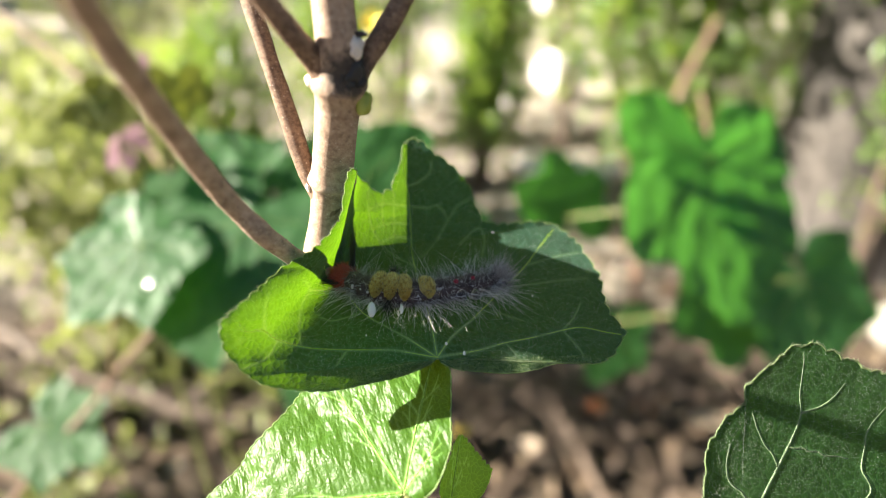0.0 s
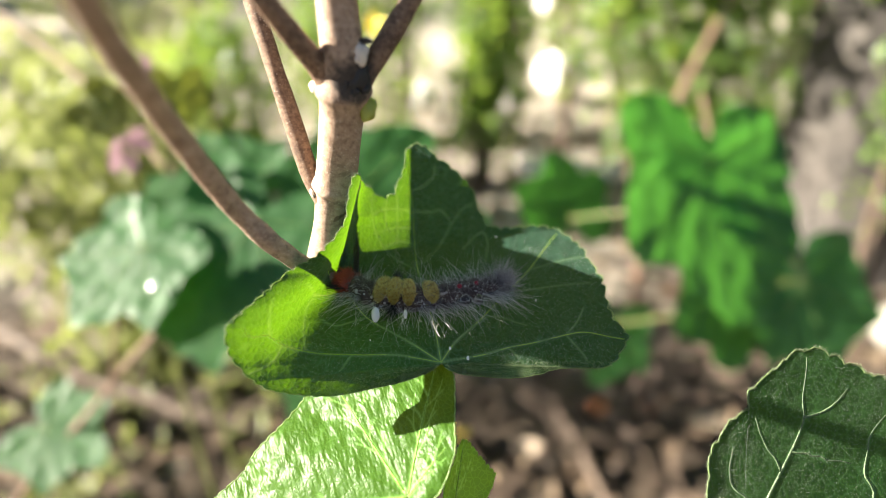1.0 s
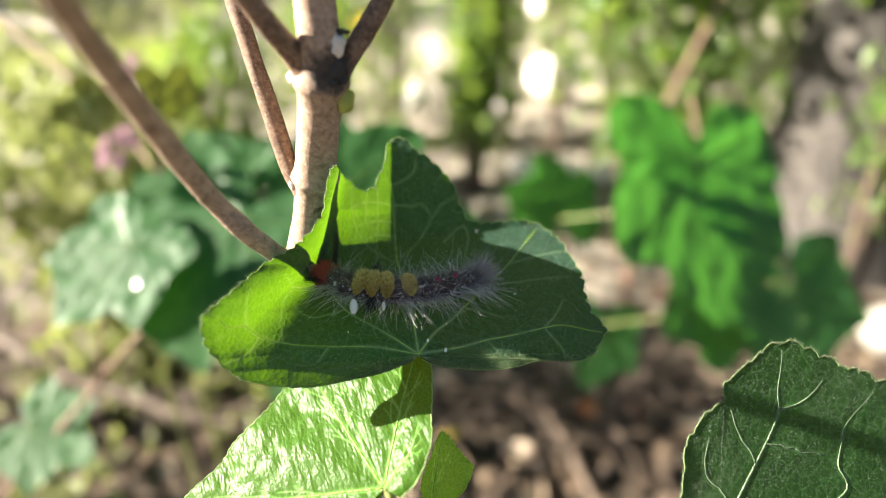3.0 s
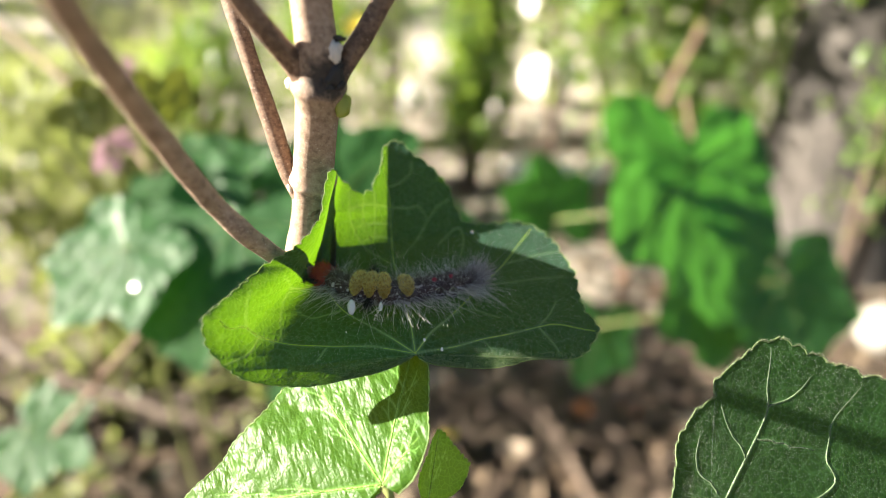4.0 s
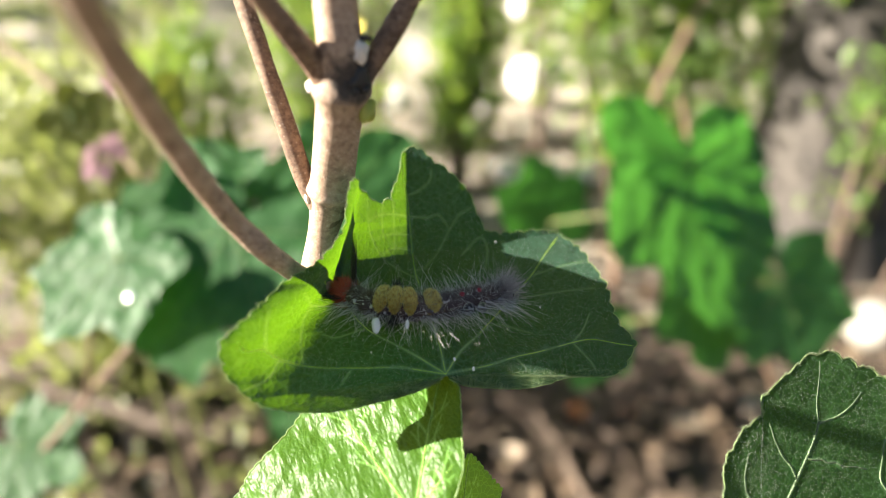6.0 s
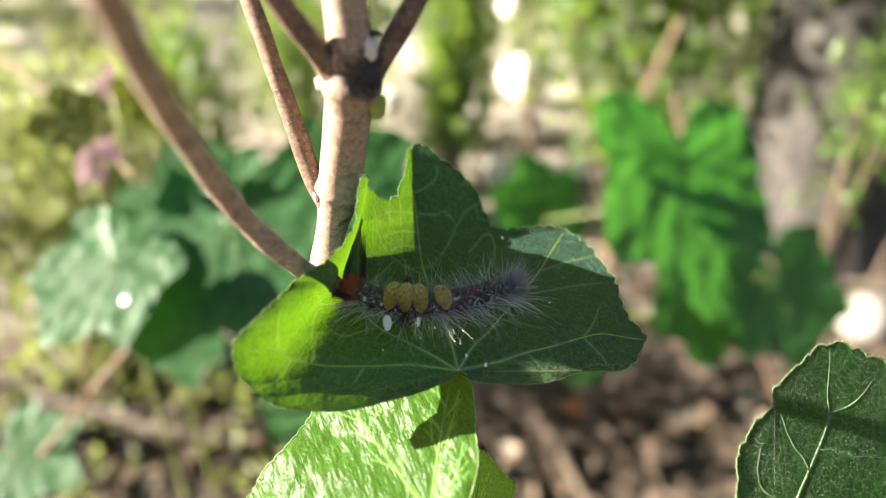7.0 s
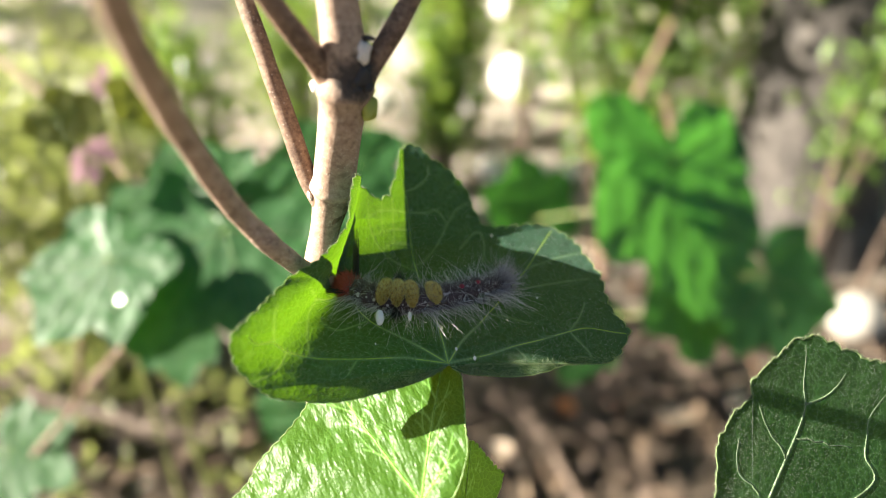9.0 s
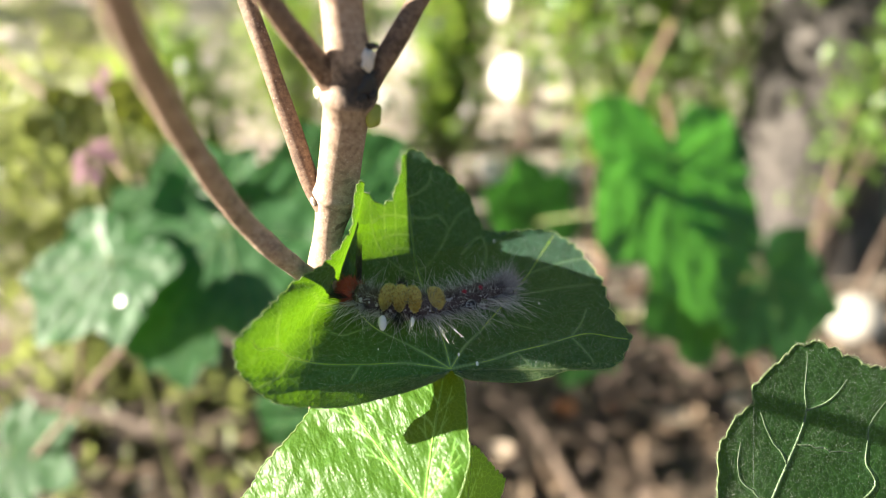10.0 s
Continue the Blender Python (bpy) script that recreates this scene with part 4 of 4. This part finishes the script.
spray_shrub(-0.9, 5.0, 0.7, 1.2, 12, 800, 0.06, STRAWLEAF, "tall loose yellow-green garden shrub", 30, 0.1)
for k, (x, y) in enumerate(((-2.5, 7.5), (-0.6, 7.0), (0.9, 6.2), (2.4, 4.8), (3.2, 2.6), (-4.5, 8.5))):
    spray_shrub(x, y, 1.7, 1.7, 14, 2600, 0.09, TINYLEAF, "tall green garden shrub", 40 + k, 0.05)


spray_shrub(-0.47, 1.55, 0.45, 0.22, 9, 520, 0.045, TINYLEAF, "loose fresh green shrub in the sun", 61, 0.3)
spray_shrub(-0.48, 0.98, 0.50, 0.30, 16, 2800, 0.03, STRAWLEAF, "dense low yellow-green shrub in the sun", 60, 0.0, deep=0.34)

for k, (x, y, tall, wide, n) in enumerate(((-0.44, 0.68, 0.08, 0.22, 70), (-0.60, 0.84, 0.12, 0.3, 130), (-0.18, 0.70, 0.07, 0.14, 40), (-0.31, 0.86, 0.10, 0.2, 80))):
    spray_shrub(x, y, tall, wide, 6, n, 0.034, STRAWLEAF, "low yellowish weeds on the litter", 130 + k, 0.1, name="weed")

# an unseen ring of green, added to close the garden and block the bright horizon
for k in range(15):
    a = radians(-20 + 220 * k / 14)
    far = 6.5 + 0.8 * math.sin(k * 2.3)
    spray_shrub(far * math.cos(a), 1.0 + far * math.sin(a), 1.5 if math.cos(a) < -0.6 else 3.2, 2.2, 12, 2600, 0.13, HEDGELEAF, "unseen dark green hedge bush added to block horizon light", 80 + k, 0.0, name="horizon_screen_bush")

# the five-lobed leaf that the shrub's older branches carry
FIVE = [(172, 8, 0, 0), (150, 22, 0, 0), (128, 32, 0, 0), (112, 37, 0, -1), (98, 35, 0, -1), (84, 33, 0, -1), (70, 37, 0, -1), (56, 44, 0, -1), (48, 46, 0, -1),
        (40, 44, 0, -1), (28, 39, 0, -1), (20, 41, 0, -1), (10, 48, 0, -1), (0, 52, 0, -1)]
FIVE = FIVE + [(-a, l, e, b) for a, l, e, b in FIVE[-2::-1]]


def lobed_shrub(label, stems, leaves, seed):
    """A shrub with large lobed leaves: stems as rows of places, leaves as base, size, face, midrib."""
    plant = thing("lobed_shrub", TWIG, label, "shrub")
    rng = random.Random(seed)
    for pts, r in stems:
        limb("stem", pts, r, r * 0.5, TWIGBARK, parent=plant, n=40, sides=10)
    for x, y, z, size, normal, up, mat in leaves:
        rows = [(a + rng.uniform(-3, 3), l * size * rng.uniform(0.93, 1.07), e - rng.uniform(0, 0.8), b * size) for a, l, e, b in FIVE]
        blade = Blade(rows, 150, 12, 3.0 * size, 1.0 * size, 1.5 * size, rng.randint(1, 99))
        leaf = part("leaf", blade.mesh("leaf"), mat, plant)
        leaf.matrix_basis = facing(x, y, z, normal, up)
        for k in (3, 8, 13, 18, 23):
            part("vein", blade.rib("vein", [(k / 26, 0.0), (k / 26, 0.5), (k / 26, 0.93)], 0.4 * size, 0.1 * size, 10, 0.05, 4), VEIN, leaf)
        if mat == FARLEAF and (x, y) == (-132, 18):
            drop = lump("dew_drop", 0, 0, 0, 2.6, 2.6, 0.7, WATER, "bright drop of dew on the blade", 0.03, 4, leaf)
            drop.matrix_basis = leaf.matrix_basis.inverted() @ facing(-121.5, 1.5, -190, (-0.4, 0.42, 0.8), (0, 1, 0))
        pts, r = stems[0] if len(stems) == 1 else min(stems, key=lambda st: min((Vector(p) - Vector((x, y, z))).length for p in st[0]))
        foot = min(spline(pts, 30), key=lambda p: np.linalg.norm(p - (x, y + 0.0, z)) + 0.3 * max(0, p[1] - y))
        mid = (np.array((x, y, z)) + foot) / 2 + (0, 4, 0)
        limb("petiole", [(x, y, z), tuple(mid), tuple(foot)], 0.8 * size ** 0.5, 1.0 * size ** 0.5, PETIOLE, parent=plant, n=14, sides=6)


lobed_shrub("shrub with large sunlit lobed green leaves", [([(520, -640, -760), (400, -300, -560), (290, -90, -480), (215, 40, -420), (190, 130, -410)], 3.2)],
            [(172, 62, -385, 1.55, (0.6, 0.62, 0.5), (0.1, 0.5, -0.8), FARLEAF), (180, 76, -368, 2.2, (0.45, 0.18, 0.9), (0.04, -1, 0), FARLEAF), (215, 70, -430, 1.3, (0.3, 0.5, 0.9), (0.8, 0.3, 0), FARLEAF),
             (112, 44, -520, 1.25, (0.3, 0.1, 1), (-0.2, 1, 0), FARLEAF), (285, -8, -450, 1.6, (0.2, 0.1, 1), (0.3, -1, 0), FARLEAF), (150, -50, -520, 1.1, (0.2, 0.2, 1), (-0.3, -1, 0), FARLEAF),
             (235, -15, -470, 1.4, (0.3, 0.2, 1), (-0.2, -1, 0), FARLEAF)], 5)
lobed_shrub("shrub with broad dewy lobed green leaves", [([(-460, -560, -560), (-330, -230, -380), (-190, -60, -300), (-110, 10, -265), (-60, 70, -265)], 2.6), ([(-190, -60, -300), (-165, -20, -250), (-150, 14, -225)], 1.6), ([(-110, 10, -265), (-160, 70, -285), (-200, 106, -305), (-290, 172, -350), (-420, 262, -420)], 2.6)],
            [(-88, 30, -222, 1.25, (-0.06, 0.45, 1), (-0.45, -0.9, 0), FARLEAF), (-78, 34, -235, 1.25, (0.0, 0.5, 1), (0.3, -0.8, 0), FARLEAF), (-132, 18, -205, 0.85, (-0.16, 0.5, 1), (-0.45, -0.85, 0), FARLEAF),
             (-98, 40, -240, 1.0, (-0.05, 0.3, 1), (-0.9, 0.1, 0), FARLEAF), (-50, 44, -270, 1.15, (0.15, 0.35, 1), (0.5, 0.6, 0), FARLEAF), (-28, 24, -300, 1.1, (0.3, 0.3, 1), (0.7, 0.2, 0), FARLEAF),
             (-238, -90, -315, 0.85, (-0.06, 0.55, 1), (0.7, -0.4, 0), FARLEAF), (-128, -20, -280, 0.6, (-0.1, 0.1, 1), (0.1, -1, 0), FARLEAF), (-75, -70, -320, 0.6, (-0.05, 0.4, 1), (0.3, -0.8, 0), FARLEAF),
             (-166, 86, -232, 0.5, (0.3, 0.5, 0.8), (0.9, -0.2, 0), OLIVELEAF), (-127, 96, -232, 0.42, (0.4, 0.3, 0.8), (0.2, -0.9, 0), OLIVELEAF)], 6)


def flower(x, y, z, size, mat, label, way, seed):
    """A loose five-petalled flower on a thin stalk that stands in the ground."""
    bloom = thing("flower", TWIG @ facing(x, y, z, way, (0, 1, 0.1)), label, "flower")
    rng = random.Random(seed)
    for k in range(5):
        a = 72 * k + rng.uniform(-12, 12)
        rows = [(-30, 0.3, 10, 0), (-28, 0.6, 18, 0), (-16, 0.95, 26, 0), (0, 1.05, 28, 0), (16, 0.95, 26, 0), (28, 0.6, 18, 0), (30, 0.3, 10, 0)]
        blade = Blade([(b, l * size, e, -0.05 * size) for b, l, e, _0 in rows], 30, 8, 9, 0.0, 0.1 * size, k)
        petal = part("petal", blade.mesh("petal"), mat, bloom)
        petal.matrix_basis = Matrix.Rotation(radians(a), 4, "Z")
    base = bloom.matrix_basis.inverted() @ Vector((bloom.matrix_basis.translation.x + 0.02, bloom.matrix_basis.translation.y + 0.05, 0.0))
    path = spline([(0, 0, 0), tuple(base * 0.4 + Vector((0, 0, -0.02))), tuple(base)], 20)
    part("stalk", tube_mesh("stalk", path, np.full(20, 0.0014), 6), PETIOLE, bloom)


PINK = leaf_material("pink petal", (0.16, 0.10, 0.115), (0.21, 0.135, 0.155), (0.26, 0.16, 0.19), 0.4, 0.5, 0.01, 0)
GOLD = plain("yellow petal", (0.80, 0.62, 0.03), 0.5)
flower(-150, 66, -225, 14, PINK, "pale pink flower on a thin stalk", (1.0, -0.7, 0.35), 1)
flower(-147, 100, -242, 11, PINK, "pale pink flower on a thin stalk", (0.8, 0.2, 0.8), 2)
flower(-46, 158, -343, 9, GOLD, "small yellow flower on a thin stalk", (0.1, 0.3, 1), 3)


def dead_branch(pts, r, seed, label="dry brown dead branch on the ground"):
    b = thing("dead_branch", Matrix.Identity(4), label, "branch", "dead branches on the ground")
    path = spline(pts, 40)
    rng = np.random.default_rng(seed)
    path = path + np.cumsum(rng.normal(0, r * 0.12, path.shape), 0)
    path[:, 2] = np.maximum(path[:, 2], r * 0.6)
    part("wood", tube_mesh("wood", path, np.linspace(r, r * 0.55, 40), 9, 0.2), DEADWOOD, b)
    for k in (12, 22, 30):
        d = rng.normal(0, 1, 3) * (1, 1, 0.4)
        d = d / np.linalg.norm(d) * rng.uniform(0.06, 0.16)
        d[2] = abs(d[2])
        side = spline([path[k], path[k] + d * 0.5 + (0, 0, 0.01), path[k] + d], 12)
        part("spur", tube_mesh("spur", side, np.linspace(r * 0.5, r * 0.2, 12), 6), DEADWOOD, b)
    return b


def bare_shoot(pts, r, label):
    b = thing("bare_shoot", Matrix.Identity(4), label, "branch")
    part("wood", tube_mesh("wood", spline(pts, 40), np.linspace(r, r * 0.6, 40), 9, 0.15), TWIGBARK, b)


bare_shoot([(0.36, 1.12, 0.0), (0.37, 1.15, 0.3), (0.382, 1.190, 0.326), (0.445, 1.267, 0.428), (0.556, 1.386, 0.589)], 0.011, "bare brown upright shoot in the sun")


def litter():
    rng = np.random.default_rng(12)
    for k in range(16):
        x, y = rng.uniform(-0.9, 0.9), rng.uniform(0.55, 1.9)
        a = rng.uniform(0, math.pi)
        d = np.array((math.cos(a), math.sin(a), 0)) * rng.uniform(0.15, 0.4)
        c = np.array((x, y, rng.uniform(0.01, 0.07)))
        dead_branch([c - d, c - d * 0.3 + rng.normal(0, 0.03, 3), c + d * 0.4 + rng.normal(0, 0.03, 3), c + d + (0, 0, rng.uniform(0, 0.08))], rng.uniform(0.005, 0.014), k)
    dead_branch([(-0.018, 0.676, 0.030), (0.038, 0.767, 0.030), (0.102, 0.841, 0.030), (0.192, 0.949, 0.030)], 0.01, 60)
    dead_branch([(0.312, 0.923, 0.050), (0.358, 0.886, 0.050), (0.428, 0.908, 0.050), (0.474, 0.837, 0.050)], 0.008, 61)
    dead_branch([(0.286, 0.873, 0.020), (0.363, 0.887, 0.020), (0.429, 0.866, 0.020), (0.503, 0.873, 0.020)], 0.009, 62)
    dead_branch([(0.063, 0.638, 0.030), (0.123, 0.717, 0.030), (0.185, 0.809, 0.030), (0.231, 0.875, 0.030)], 0.008, 63)
    dead_branch([(0.208, 0.611, 0.060), (0.190, 0.708, 0.060), (0.161, 0.775, 0.060), (0.134, 0.825, 0.060)], 0.007, 64)
    dead_branch([(0.316, 0.647, 0.020), (0.290, 0.716, 0.020), (0.280, 0.772, 0.020), (0.222, 0.820, 0.020)], 0.01, 65)
    dead_branch([(-0.785, 0.981, 0.100), (-0.640, 0.886, 0.100), (-0.520, 0.816, 0.100), (-0.384, 0.759, 0.100), (-0.255, 0.719, 0.100)], 0.012, 66)
    dead_branch([(0.372, 0.940, 0.060), (0.438, 0.972, 0.060), (0.473, 0.909, 0.060), (0.473, 0.839, 0.060)], 0.009, 67)
    n = 5200
    xy = np.c_[rng.normal(0, 1.5, n), 0.2 + 2.2 * rng.uniform(0, 1, n) ** 2.0 + rng.normal(0, 0.22, n)]
    c = np.c_[xy, rng.uniform(0.012, 0.04, n)]
    m = Nodes("dry fallen leaf")
    rnd = m.t.nodes.new("ShaderNodeNewGeometry").outputs["Random Per Island"]
    m.link(m.ramp(rnd, (0.0, (0.022, 0.015, 0.009)), (0.45, (0.065, 0.042, 0.025)), (0.8, (0.12, 0.08, 0.05)), (0.95, (0.24, 0.18, 0.12)), (1.0, (0.45, 0.37, 0.29))), m.bsdf.inputs["Base Color"])
    m.bsdf.inputs["Roughness"].default_value = 0.8
    ob = part("leaf_litter", scatter_mesh("leaf_litter", c, rng.uniform(0.025, 0.07, n), 3, 0.6, 0.3, 0.75), m.mat, None, smooth=False)
    tagged(ob, "dry brown fallen leaves over the soil", "leaf litter", kind="stuff")
    for k, (x, y, r, col, label) in enumerate(((0.465, 1.03, 0.026, (0.62, 0.53, 0.49), "pale rounded pebble on the soil"), (0.235, 0.83, 0.016, (0.7, 0.22, 0.06), "orange fallen fruit on the litter"),
                                               (0.028, 0.77, 0.014, (0.72, 0.52, 0.05), "yellow fallen fruit on the litter"), (0.31, 0.83, 0.012, (0.6, 0.18, 0.05), "orange fallen fruit on the litter"),
                                               # added white stones, stand-ins for the glare of sunlit gaps behind the
                                               # shrubs
                                               (0.445, 2.62, 0.1, (0.86, 0.83, 0.78), "white stone added for a glaring sunlit gap"),
                                               (0.7, 4.3, 0.15, (0.86, 0.83, 0.78), "white stone added for a glaring sunlit gap"),
                                               (0.25, 2.42, 0.055, (0.86, 0.83, 0.78), "white stone added for a glaring sunlit gap"),
                                               (0.24, 1.8, 0.042, (0.86, 0.83, 0.78), "white stone added for a glaring sunlit gap"),
                                               (0.455, 1.78, 0.036, (0.86, 0.83, 0.78), "white stone added for a glaring sunlit gap"),
                                               (0.375, 1.8, 0.034, (0.86, 0.83, 0.78), "white stone added for a glaring sunlit gap"),
                                               (-0.08, 2.4, 0.06, (0.86, 0.83, 0.78), "white stone added for a glaring sunlit gap"),
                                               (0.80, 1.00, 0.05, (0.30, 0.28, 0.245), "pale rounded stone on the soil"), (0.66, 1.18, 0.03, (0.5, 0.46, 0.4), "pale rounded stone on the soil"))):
        bm = bmesh.new()
        bmesh.ops.create_icosphere(bm, subdivisions=3, radius=r)
        for v in bm.verts:
            v.co *= 1 + 0.12 * noise.noise(v.co / r * 1.3 + Vector((k * 3.1, 0, 0)))
            v.co.z *= 0.85
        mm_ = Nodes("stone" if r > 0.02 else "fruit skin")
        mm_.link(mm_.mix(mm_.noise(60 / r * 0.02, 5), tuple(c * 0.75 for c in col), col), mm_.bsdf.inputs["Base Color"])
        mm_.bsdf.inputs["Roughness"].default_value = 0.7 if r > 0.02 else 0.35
        # the added glare stones are built and named like the real pebbles
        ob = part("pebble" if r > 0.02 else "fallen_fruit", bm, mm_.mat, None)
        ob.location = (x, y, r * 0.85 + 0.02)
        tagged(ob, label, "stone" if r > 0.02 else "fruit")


litter()


def old_trunk():
    t = thing("tree_trunk", Matrix.Translation((0.92, 1.45, 0)), "rough grey tree trunk at the edge of the garden", "tree")
    path = spline([(0.02, 0, -0.05), (0, 0, 0.1), (-0.03, 0.0, 0.6), (-0.10, 0.02, 1.4), (-0.2, 0.05, 2.6)], 60)
    rad = np.interp(path[:, 2], [-0.05, 0.12, 0.5, 2.6], [0.24, 0.17, 0.15, 0.11])
    part("trunk", tube_mesh("trunk", path, rad, 40, 0.25), GREYBARK, t)
    rng = np.random.default_rng(77)
    tips = []
    for k in range(14):
        a = rng.uniform(0, 2 * math.pi)
        start = path[rng.integers(38, 60)]
        end = start + np.array((math.cos(a) * rng.uniform(0.8, 2.0) - 0.2, math.sin(a) * rng.uniform(0.8, 1.8) + 1.0, rng.uniform(0.3, 1.0)))
        bough = spline([start, start * 0.5 + end * 0.5 + (0, 0, 0.15), end], 24)
        part("bough", tube_mesh("bough", bough, np.linspace(0.045, 0.012, 24), 8, 0.15), GREYBARK, t)
        i = rng.integers(8, 24, 520)
        tips.append(bough[i] + rng.normal(0, 0.24, (520, 3)))
    tips = np.vstack(tips)
    tips = tips[tips[:, 2] > 1.5]
    tagged(part("crown", scatter_mesh("crown", tips, rng.uniform(0.07, 0.15, len(tips)), 78, 0.6), TINYLEAF, t, smooth=False), kind="stuff")


old_trunk()


def motions():
    """Everything in this place holds still; only the camera is carried."""


motions()
